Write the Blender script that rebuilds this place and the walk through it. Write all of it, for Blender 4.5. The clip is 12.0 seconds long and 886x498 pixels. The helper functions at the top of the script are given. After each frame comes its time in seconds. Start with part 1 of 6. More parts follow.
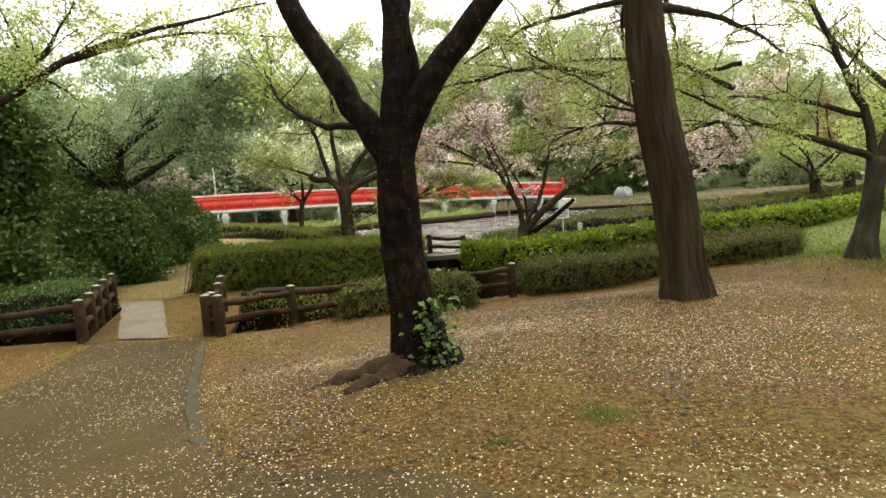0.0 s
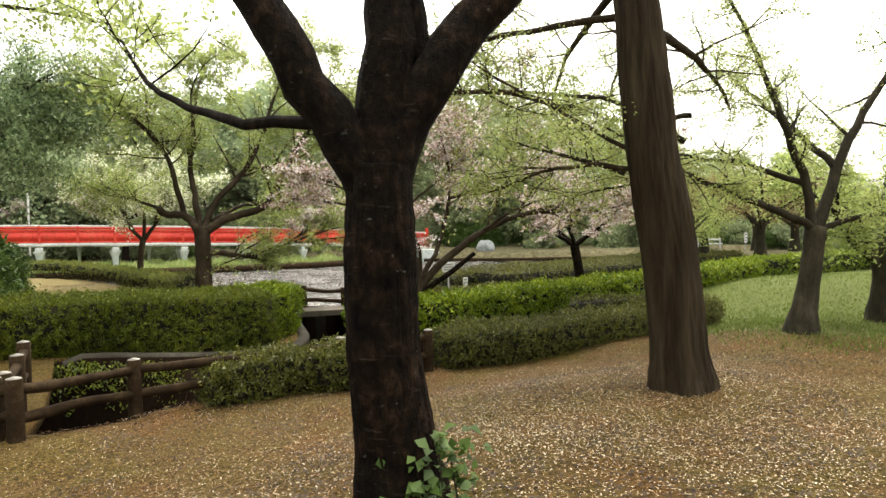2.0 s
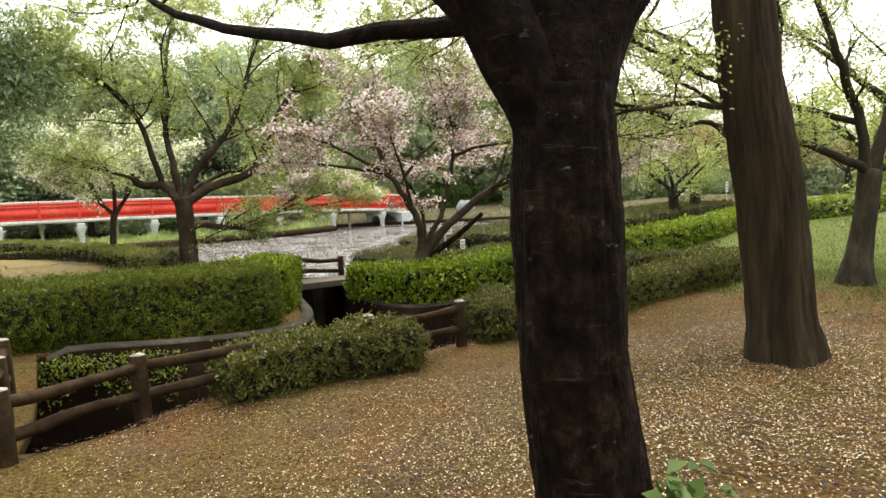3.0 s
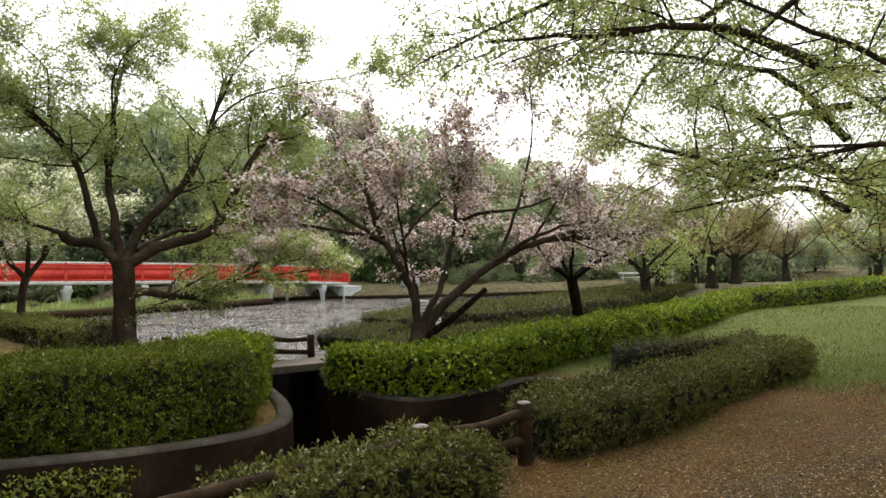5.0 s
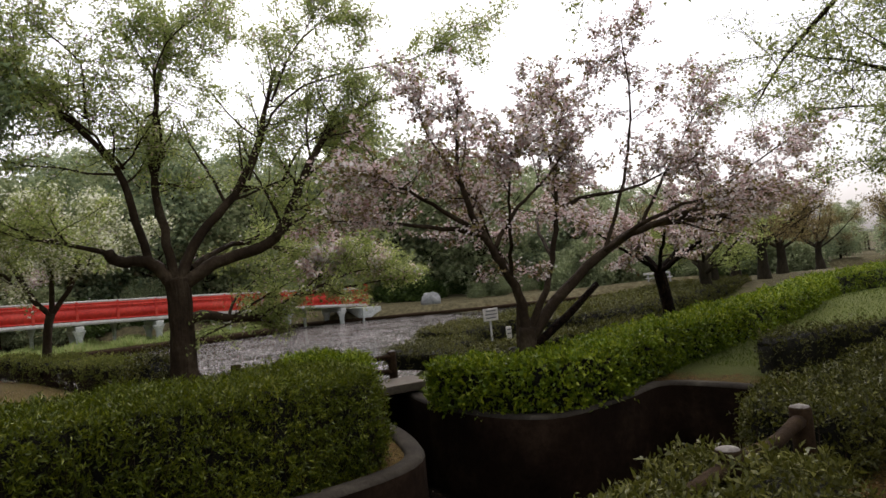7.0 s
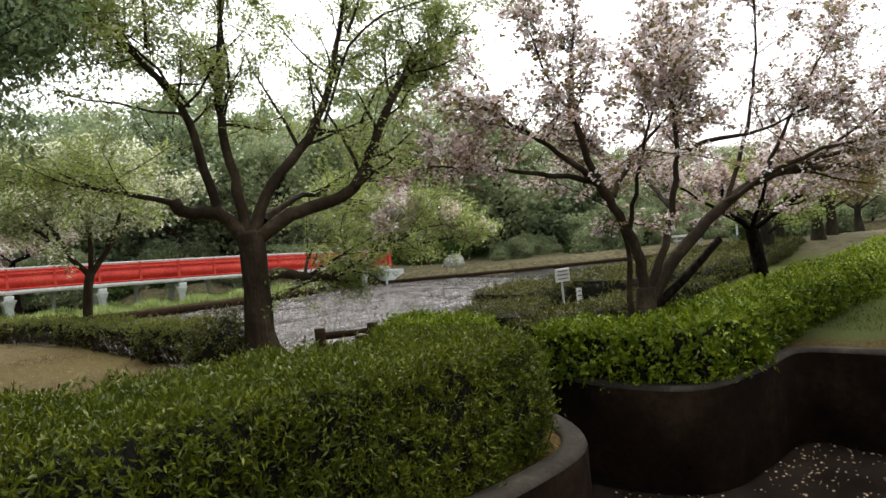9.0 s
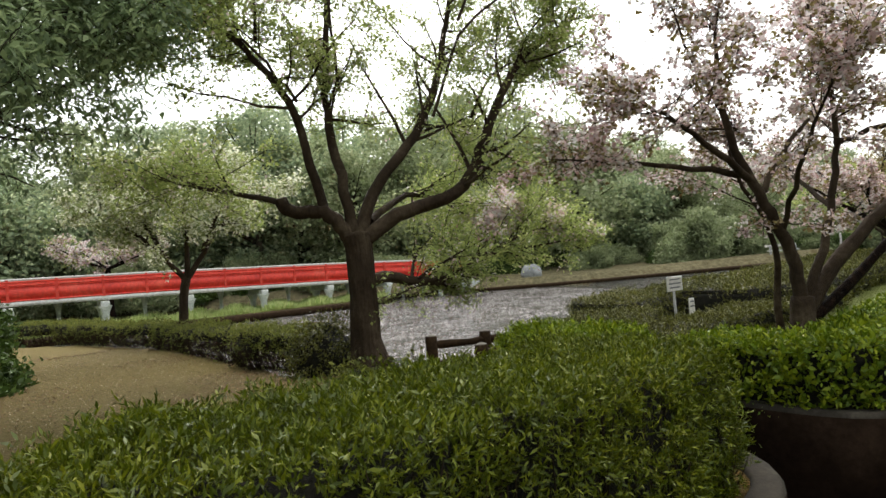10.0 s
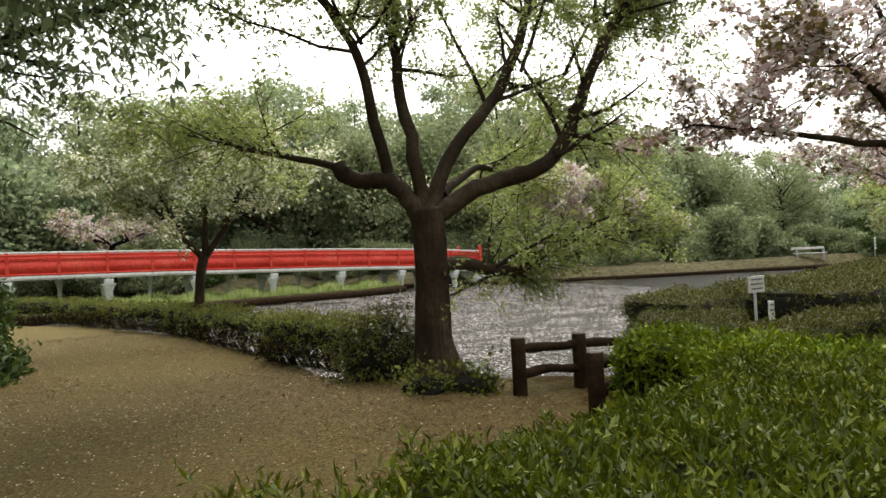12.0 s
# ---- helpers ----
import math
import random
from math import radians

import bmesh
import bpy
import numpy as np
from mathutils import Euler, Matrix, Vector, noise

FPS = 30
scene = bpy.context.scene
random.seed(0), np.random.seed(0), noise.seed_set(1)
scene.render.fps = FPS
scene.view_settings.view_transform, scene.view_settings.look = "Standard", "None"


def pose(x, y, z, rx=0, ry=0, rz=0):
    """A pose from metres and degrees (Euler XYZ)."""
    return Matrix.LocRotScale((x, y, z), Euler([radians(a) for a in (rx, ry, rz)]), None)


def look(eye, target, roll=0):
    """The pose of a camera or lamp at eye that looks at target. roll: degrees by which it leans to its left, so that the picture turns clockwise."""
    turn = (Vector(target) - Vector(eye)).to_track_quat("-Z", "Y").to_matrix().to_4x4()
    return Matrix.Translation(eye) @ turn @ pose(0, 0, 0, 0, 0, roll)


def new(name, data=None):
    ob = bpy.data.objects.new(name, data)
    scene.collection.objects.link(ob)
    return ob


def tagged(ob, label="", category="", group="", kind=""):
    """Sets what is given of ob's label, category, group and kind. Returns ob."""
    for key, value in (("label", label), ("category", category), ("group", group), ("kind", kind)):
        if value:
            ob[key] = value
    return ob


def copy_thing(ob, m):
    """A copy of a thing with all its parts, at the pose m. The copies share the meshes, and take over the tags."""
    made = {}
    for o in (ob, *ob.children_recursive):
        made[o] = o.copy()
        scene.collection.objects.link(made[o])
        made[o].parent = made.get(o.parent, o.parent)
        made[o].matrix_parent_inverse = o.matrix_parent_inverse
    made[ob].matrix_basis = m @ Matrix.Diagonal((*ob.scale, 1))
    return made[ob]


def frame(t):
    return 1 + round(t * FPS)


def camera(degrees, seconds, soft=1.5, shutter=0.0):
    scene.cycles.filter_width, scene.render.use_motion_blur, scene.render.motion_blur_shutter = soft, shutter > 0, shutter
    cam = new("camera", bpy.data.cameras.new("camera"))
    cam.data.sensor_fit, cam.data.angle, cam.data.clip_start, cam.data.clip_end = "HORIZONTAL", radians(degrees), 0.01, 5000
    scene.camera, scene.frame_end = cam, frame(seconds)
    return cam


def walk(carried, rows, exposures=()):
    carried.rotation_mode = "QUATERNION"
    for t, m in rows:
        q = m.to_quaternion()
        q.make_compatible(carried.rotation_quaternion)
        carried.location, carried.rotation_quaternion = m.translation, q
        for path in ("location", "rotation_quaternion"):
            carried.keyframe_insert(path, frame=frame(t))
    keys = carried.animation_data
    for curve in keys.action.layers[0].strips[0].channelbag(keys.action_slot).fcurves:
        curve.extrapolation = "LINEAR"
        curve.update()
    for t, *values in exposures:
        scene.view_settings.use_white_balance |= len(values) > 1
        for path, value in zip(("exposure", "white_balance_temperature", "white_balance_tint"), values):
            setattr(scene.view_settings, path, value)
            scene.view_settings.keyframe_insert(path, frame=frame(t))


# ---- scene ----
cam = camera(71.2, 12.0, soft=1.5)
# seconds, eye, a point looked at, roll
PATH = [
    (0, (0.139, 0.446, 1.45), (0.092, 2.836, 1.224), -4.3),
    (0.5, (-0.005, 1.016, 1.402), (0.127, 3.403, 1.187), -4.8),
    (1, (-0.199, 1.55, 1.413), (0.055, 3.93, 1.22), -0.5),
    (1.5, (-0.338, 2.053, 1.461), (0.058, 4.417, 1.332), -3.4),
    (2, (-0.64, 2.587, 1.504), (-0.104, 4.925, 1.433), -1.1),
    (2.5, (-0.907, 3.07, 1.52), (-0.251, 5.374, 1.368), -1.8),
    (3, (-1.169, 3.677, 1.517), (-0.532, 5.981, 1.292), -3.4),
    (3.2, (-1.307, 3.872, 1.512), (-0.623, 6.169, 1.372), -3.4),
    (4.8, (-1.807, 5.67, 1.463), (-0.93, 7.903, 1.418), -2.5),
    (5, (-1.913, 5.926, 1.448), (-0.996, 8.143, 1.509), -1.4),
    (5.5, (-2.134, 6.484, 1.392), (-1.144, 8.663, 1.559), -0.4),
    (6, (-2.318, 7.009, 1.322), (-1.25, 9.152, 1.479), -2.2),
    (6.5, (-2.633, 7.552, 1.254), (-1.692, 9.754, 1.425), -3.3),
    (7, (-2.932, 8.024, 1.218), (-1.998, 10.231, 1.35), -5.5),
    (7.2, (-3.028, 8.216, 1.205), (-2.11, 10.426, 1.392), -4.9),
    (8.8, (-3.768, 9.41, 1.222), (-2.863, 11.632, 1.313), -4.1),
    (9, (-3.832, 9.6, 1.22), (-2.926, 11.822, 1.215), -5.4),
    (9.5, (-4.022, 10.076, 1.166), (-3.182, 12.323, 1.266), -4.7),
    (10, (-4.231, 10.488, 1.172), (-3.565, 12.793, 1.232), -5.1),
    (10.5, (-4.394, 10.925, 1.155), (-3.606, 13.192, 1.175), -2.6),
    (11, (-4.523, 11.368, 1.205), (-3.902, 13.686, 1.254), -3.0),
    (11.5, (-4.666, 11.798, 1.214), (-3.98, 14.098, 1.226), -3.8),
    (12, (-4.742, 12.166, 1.169), (-4.084, 14.473, 1.194), -2.9),
]
EXPOSE = [(0.0, 1.65, 7000, 6), (3.0, 1.82, 6750, 7), (5.0, 1.12, 6550, 11), (5.5, 0.52, 6550, 13), (6.0, 0.4, 6500, 17), (7.0, 0.42, 6450, 18), (9.0, 1.05, 6350, 11), (11.0, 1.12, 6600, 9), (12.0, 1.05, 6700, 9)]
walk(cam, [(t, look(eye, target, roll)) for t, eye, target, roll in PATH], EXPOSE)

# ---- light: a bright overcast spring sky ----
world = bpy.data.worlds.new("overcast_sky")
scene.world = world
world.use_nodes = True
wn, wl = world.node_tree.nodes, world.node_tree.links
sky = wn.new("ShaderNodeTexSky")
sky.sky_type = "NISHITA"
sky.sun_disc = False
sky.sun_elevation, sky.sun_rotation = radians(52), radians(20)
sky.dust_density, sky.air_density = 4.0, 1.5
pale = wn.new("ShaderNodeHueSaturation")
pale.inputs["Saturation"].default_value = 0.22
wl.new(sky.outputs[0], pale.inputs["Color"])
wl.new(pale.outputs[0], wn["Background"].inputs["Color"])
wn["Background"].inputs["Strength"].default_value = 0.15
sun = new("sun", bpy.data.lights.new("sun", "SUN"))
sun.data.energy, sun.data.angle, sun.data.color = 0.9, radians(30), (1.0, 0.96, 0.9)
sun.matrix_world = look((0, 0, 0), (-0.15, 0.12, -1.0))

# ---- materials ----
def material(name, rough=0.8, metal=0.0, spec=0.4):
    m = bpy.data.materials.new(name)
    m.use_nodes = True
    n, l = m.node_tree.nodes, m.node_tree.links
    b = n["Principled BSDF"]
    b.inputs["Roughness"].default_value = rough
    b.inputs["Metallic"].default_value = metal
    b.inputs["Specular IOR Level"].default_value = spec
    return m, n, l, b


def noise_node(n, l, scale, detail=4.0, rough=0.6, stretch=None, kind="Object"):
    tc = n.new("ShaderNodeTexCoord")
    t = n.new("ShaderNodeTexNoise")
    t.inputs["Scale"].default_value = scale
    t.inputs["Detail"].default_value = detail
    t.inputs["Roughness"].default_value = rough
    if stretch:
        mp = n.new("ShaderNodeMapping")
        mp.inputs["Scale"].default_value = stretch
        l.new(tc.outputs[kind], mp.inputs["Vector"])
        l.new(mp.outputs[0], t.inputs["Vector"])
    else:
        l.new(tc.outputs[kind], t.inputs["Vector"])
    return t


def ramp(n, l, source, stops):
    r = n.new("ShaderNodeValToRGB")
    while len(r.color_ramp.elements) < len(stops):
        r.color_ramp.elements.new(0.5)
    for e, (p, c) in zip(r.color_ramp.elements, stops):
        e.position, e.color = p, (*c, 1)
    l.new(source, r.inputs[0])
    return r


def mix(n, l, fac, a, b, blend="MIX"):
    m = n.new("ShaderNodeMix")
    m.data_type, m.blend_type = "RGBA", blend
    for sock, v in ((m.inputs[0], fac), (m.inputs[6], a), (m.inputs[7], b)):
        if hasattr(v, "is_linked"):
            l.new(v, sock)
        elif isinstance(v, tuple):
            sock.default_value = (*v, 1)
        else:
            sock.default_value = v
    return m.outputs[2]


def bump(n, l, b, height, strength=0.4, dist=0.02):
    u = n.new("ShaderNodeBump")
    u.inputs["Strength"].default_value, u.inputs["Distance"].default_value = strength, dist
    l.new(height, u.inputs["Height"])
    l.new(u.outputs[0], b.inputs["Normal"])


def leaf_material(name, stops, rough=0.55, through_light=0.42, patch=0.6):
    """Leaves: each island its own tone, with broad patches and light through the blade."""
    m, n, l, b = material(name, rough, 0, 0.3)
    g = n.new("ShaderNodeNewGeometry")
    big = noise_node(n, l, patch, 2)
    a = n.new("ShaderNodeMath")
    a.operation = "MULTIPLY_ADD"
    a.inputs[1].default_value = 0.55
    l.new(g.outputs["Random Per Island"], a.inputs[0])
    s = n.new("ShaderNodeMath")
    s.operation = "MULTIPLY"
    s.inputs[1].default_value = 0.5
    l.new(big.outputs["Fac"], s.inputs[0])
    l.new(s.outputs[0], a.inputs[2])
    c = ramp(n, l, a.outputs[0], stops)
    l.new(c.outputs[0], b.inputs["Base Color"])
    tr = n.new("ShaderNodeBsdfTranslucent")
    l.new(c.outputs[0], tr.inputs["Color"])
    ms = n.new("ShaderNodeMixShader")
    ms.inputs[0].default_value = through_light
    l.new(b.outputs[0], ms.inputs[1])
    l.new(tr.outputs[0], ms.inputs[2])
    l.new(ms.outputs[0], n["Material Output"].inputs["Surface"])
    return m


def two_tone(name, c1, c2, c3, scale, rough=0.85, stretch=None, bumpy=0.5, dist=0.01, fine=8.0, spec=0.3):
    """A weathered surface: broad blotches, fine grain and relief."""
    m, n, l, b = material(name, rough, 0, spec)
    t1 = noise_node(n, l, scale, 5, 0.65, stretch)
    t2 = noise_node(n, l, scale * fine, 6, 0.7, stretch)
    c = ramp(n, l, t1.outputs["Fac"], [(0.3, c1), (0.52, c2), (0.72, c3)])
    c2o = ramp(n, l, t2.outputs["Fac"], [(0.25, (0.45, 0.45, 0.45)), (0.75, (1.3, 1.3, 1.3))])
    l.new(mix(n, l, 0.8, c.outputs[0], c2o.outputs[0], "MULTIPLY"), b.inputs["Base Color"])
    bump(n, l, b, t2.outputs["Fac"], bumpy, dist)
    return m


def cherry_bark():
    """Dark wet cherry bark: rough scales, pale level streaks and scattered lichen."""
    m, n, l, b = material("bark_cherry", 0.88, 0, 0.07)
    scales = noise_node(n, l, 16, 6, 0.7, (1, 1, 0.7))
    streak = noise_node(n, l, 5, 5, 0.7, (1, 1, 9))
    lichen = noise_node(n, l, 17, 6, 0.6, (1, 1, 1.6))
    broad = noise_node(n, l, 1.6, 3, 0.6)
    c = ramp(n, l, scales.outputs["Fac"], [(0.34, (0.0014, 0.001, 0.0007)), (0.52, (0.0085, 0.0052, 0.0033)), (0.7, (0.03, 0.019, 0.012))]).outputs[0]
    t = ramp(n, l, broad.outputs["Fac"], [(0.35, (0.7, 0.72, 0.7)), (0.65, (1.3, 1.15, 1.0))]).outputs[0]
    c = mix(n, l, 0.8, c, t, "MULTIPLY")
    a = ramp(n, l, streak.outputs["Fac"], [(0.62, (0, 0, 0)), (0.72, (0.6, 0.6, 0.6))]).outputs[0]
    c = mix(n, l, a, c, (0.07, 0.052, 0.04))
    a = ramp(n, l, lichen.outputs["Fac"], [(0.65, (0, 0, 0)), (0.76, (0.5, 0.5, 0.5))]).outputs[0]
    c = mix(n, l, a, c, (0.2, 0.19, 0.165))
    l.new(c, b.inputs["Base Color"])
    bump(n, l, b, scales.outputs["Fac"], 1.0, 0.035)
    return m


BARK_CHERRY = cherry_bark()
BARK_FURROWED = two_tone("bark_furrowed", (0.017, 0.0117, 0.00653), (0.0426, 0.0295, 0.0163), (0.0795, 0.0585, 0.0327), 9, 0.9, (0.75, 0.698, 0.0756), 1.0, 0.04, 3, spec=0.12)
BARK_GREY = two_tone("bark_grey", (0.018, 0.0147, 0.009), (0.036, 0.0293, 0.018), (0.072, 0.062, 0.0382), 5, 0.88, (0.8, 0.752, 0.3), 0.8, 0.015, 6, spec=0.12)
BARK_BROWN = two_tone("bark_brown", (0.024, 0.0158, 0.00936), (0.048, 0.0338, 0.0206), (0.104, 0.079, 0.0499), 4, 0.88, (0.8, 0.752, 0.499), 0.9, 0.02, 7, spec=0.12)
LOG = two_tone("imitation_log", (0.0177, 0.0102, 0.0049), (0.0328, 0.0195, 0.00924), (0.0606, 0.0395, 0.0197), 6, 0.88, None, 0.6, 0.01, 6, spec=0.1)
LOG_TOP = two_tone("log_end", (0.16, 0.14, 0.12), (0.24, 0.22, 0.19), (0.34, 0.32, 0.28), 14, 0.85, None, 0.4, 0.005, 5)
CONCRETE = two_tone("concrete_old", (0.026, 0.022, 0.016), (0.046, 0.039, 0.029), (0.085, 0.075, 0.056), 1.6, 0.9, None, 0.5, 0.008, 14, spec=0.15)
# near-black brown concrete: the ditch's shade is put into the colour
CONCRETE_DARK = two_tone("concrete_ditch_shade", (0.007, 0.004, 0.0024), (0.015, 0.0088, 0.0052), (0.034, 0.021, 0.0125), 1.2, 0.95, None, 0.6, 0.01, 12, spec=0.05)
DECK = two_tone("deck_pale", (0.0755, 0.0588, 0.0412), (0.116, 0.0943, 0.0658), (0.162, 0.137, 0.0974), 1.5, 0.7, None, 0.3, 0.006, 12)
KERB = two_tone("kerb_stone", (0.034, 0.031, 0.018), (0.06, 0.054, 0.033), (0.1, 0.09, 0.057), 3, 0.95, None, 0.5, 0.006, 10, spec=0.1)
RED = two_tone("red_lacquer", (0.558, 0.0344, 0.0214), (0.692, 0.0547, 0.0322), (0.759, 0.125, 0.0737), 0.6, 0.5, None, 0.1, 0.004, 12)
WHITE = two_tone("white_paint", (0.55, 0.53, 0.48), (0.68, 0.66, 0.61), (0.76, 0.74, 0.7), 1.0, 0.6, None, 0.15, 0.004, 10)
PIER = two_tone("pier_paint", (0.475, 0.504, 0.464), (0.661, 0.69, 0.641), (0.862, 0.862, 0.792), 1.2, 0.7, None, 0.2, 0.004, 8)
BOARD = two_tone("sign_board", (0.6, 0.58, 0.53), (0.7, 0.68, 0.63), (0.78, 0.76, 0.72), 3, 0.5, None, 0.1, 0.002, 9)
INK = two_tone("faded_print", (0.10, 0.10, 0.11), (0.16, 0.16, 0.17), (0.22, 0.22, 0.22), 9, 0.6, None, 0.1, 0.002, 5)
STEEL = two_tone("galvanised", (0.35, 0.35, 0.34), (0.45, 0.45, 0.44), (0.55, 0.55, 0.53), 6, 0.45, None, 0.1, 0.002, 6)
STONE = two_tone("grey_stone", (0.16, 0.17, 0.16), (0.26, 0.27, 0.26), (0.4, 0.41, 0.4), 2, 0.9, None, 0.6, 0.03, 6)
# near-black filling: paints the shade behind the outer leaves
HEDGE_CORE = two_tone("hedge_inner_shade", (0.006, 0.006, 0.003), (0.012, 0.011, 0.006), (0.022, 0.018, 0.01), 12, 0.95, None, 0.8, 0.03, 4)
HUT = two_tone("hut_wall", (0.2, 0.17, 0.13), (0.28, 0.24, 0.19), (0.36, 0.32, 0.26), 2, 0.85)

LEAF_HEDGE = leaf_material("leaf_hedge", [(0.1, (0.02486, 0.03809, 0.00198)), (0.45, (0.0706, 0.09568, 0.004248)), (0.72, (0.1498, 0.173, 0.007452)), (0.95, (0.2486, 0.2493, 0.01494))], 0.42, 0.22)
LEAF_BRIGHT = leaf_material("leaf_hedge_bright", [(0.1, (0.04339, 0.07682, 0.003732)), (0.45, (0.1237, 0.189, 0.007465)), (0.75, (0.2593, 0.3162, 0.01404)), (0.95, (0.42, 0.4335, 0.02796))], 0.42, 0.22)
LEAF_OLIVE = leaf_material("leaf_hedge_olive", [(0.1, (0.05568, 0.06675, 0.01384)), (0.5, (0.1394, 0.1558, 0.02752)), (0.9, (0.2643, 0.2821, 0.062))])
LEAF_DARK = leaf_material("leaf_evergreen", [(0.1, (0.075, 0.1125, 0.054)), (0.5, (0.175, 0.2375, 0.108)), (0.85, (0.3125, 0.3875, 0.189)), (1, (0.5, 0.55, 0.324))], 0.4, 0.5)
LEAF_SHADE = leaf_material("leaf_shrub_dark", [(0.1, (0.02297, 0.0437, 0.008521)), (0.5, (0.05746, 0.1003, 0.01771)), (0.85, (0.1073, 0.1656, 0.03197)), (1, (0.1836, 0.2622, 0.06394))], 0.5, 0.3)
LEAF_SPRING = leaf_material("leaf_spring", [(0.1, (0.18, 0.238, 0.0648)), (0.5, (0.344, 0.411, 0.119)), (0.85, (0.523, 0.568, 0.216)), (1, (0.633, 0.609, 0.368))], 0.55, 0.5)
LEAF_CANOPY = leaf_material("leaf_feathery", [(0.1, (0.135, 0.1688, 0.049)), (0.5, (0.2835, 0.3375, 0.098)), (0.85, (0.486, 0.5265, 0.182)), (1, (0.675, 0.648, 0.336))], 0.55, 0.45)
LEAF_DOGWOOD = leaf_material("leaf_dogwood", [(0.1, (0.1, 0.14, 0.035)), (0.36, (0.26, 0.32, 0.1)), (0.52, (0.55, 0.58, 0.3)), (0.64, (0.88, 0.87, 0.72))], 0.55, 0.4, 1.5)
# greyed, bluer green: distance haze is mixed into these leaf colours
LEAF_WOOD = leaf_material("leaf_woods", [(0.15, (0.149, 0.199, 0.119)), (0.5, (0.3, 0.374, 0.207)), (0.85, (0.54, 0.597, 0.347)), (1, (0.778, 0.772, 0.494))], 0.6, 0.5, 0.12)
LEAF_WOOD_PALE = leaf_material("leaf_woods_pale", [(0.15, (0.161, 0.193, 0.0964)), (0.5, (0.295, 0.35, 0.171)), (0.9, (0.468, 0.5, 0.3))], 0.6, 0.45, 0.15)
BLOSSOM = leaf_material("blossom_pink", [(0.1, (0.415, 0.226, 0.215)), (0.4, (0.632, 0.476, 0.454)), (0.7, (0.787, 0.725, 0.692)), (0.95, (0.787, 0.846, 0.846))], 0.6, 0.5, 1.2)
LEAF_LOW = leaf_material("leaf_hedge_low", [(0.1, (0.02643, 0.02981, 0.005421)), (0.5, (0.08354, 0.08741, 0.01346)), (0.8, (0.1502, 0.1481, 0.02367)), (0.97, (0.2291, 0.1984, 0.04057))], 0.42, 0.22)
LEAF_BRONZE = leaf_material("leaf_bronze", [(0.1, (0.105, 0.075, 0.03)), (0.5, (0.225, 0.165, 0.0675)), (0.9, (0.33, 0.3, 0.105))], 0.55, 0.4)
GRASS = leaf_material("grass_blades", [(0.1, (0.055, 0.08, 0.014)), (0.5, (0.11, 0.15, 0.028)), (0.9, (0.2, 0.23, 0.055))], 0.6, 0.4)
REED = leaf_material("reed_blades", [(0.1, (0.195, 0.285, 0.075)), (0.5, (0.375, 0.48, 0.15)), (0.9, (0.63, 0.63, 0.3))], 0.6, 0.35)
PETAL = leaf_material("fallen_petals", [(0.1, (0.26, 0.17, 0.085)), (0.5, (0.47, 0.35, 0.21)), (0.85, (0.82, 0.72, 0.54))], 0.7, 0.2, 0.4)
PETAL_WET = leaf_material("floating_petals", [(0.1, (0.208, 0.176, 0.163)), (0.5, (0.384, 0.344, 0.326)), (0.9, (0.592, 0.552, 0.528))], 0.6, 0.2, 0.4)
DEAD_LEAF = leaf_material("fallen_leaves", [(0.1, (0.028, 0.014, 0.006)), (0.4, (0.09, 0.048, 0.018)), (0.65, (0.19, 0.095, 0.038)), (0.9, (0.32, 0.19, 0.08))], 0.7, 0.15, 0.4)
WET_LEAF = leaf_material("wet_dead_leaves", [(0.1, (0.012, 0.007, 0.004)), (0.5, (0.04, 0.022, 0.01)), (0.9, (0.11, 0.06, 0.024))], 0.6, 0.1, 0.4)
ROOT = two_tone("root_bark", (0.018, 0.011, 0.006), (0.042, 0.027, 0.014), (0.085, 0.058, 0.032), 6, 0.9, None, 0.8, 0.015, 6, spec=0.1)


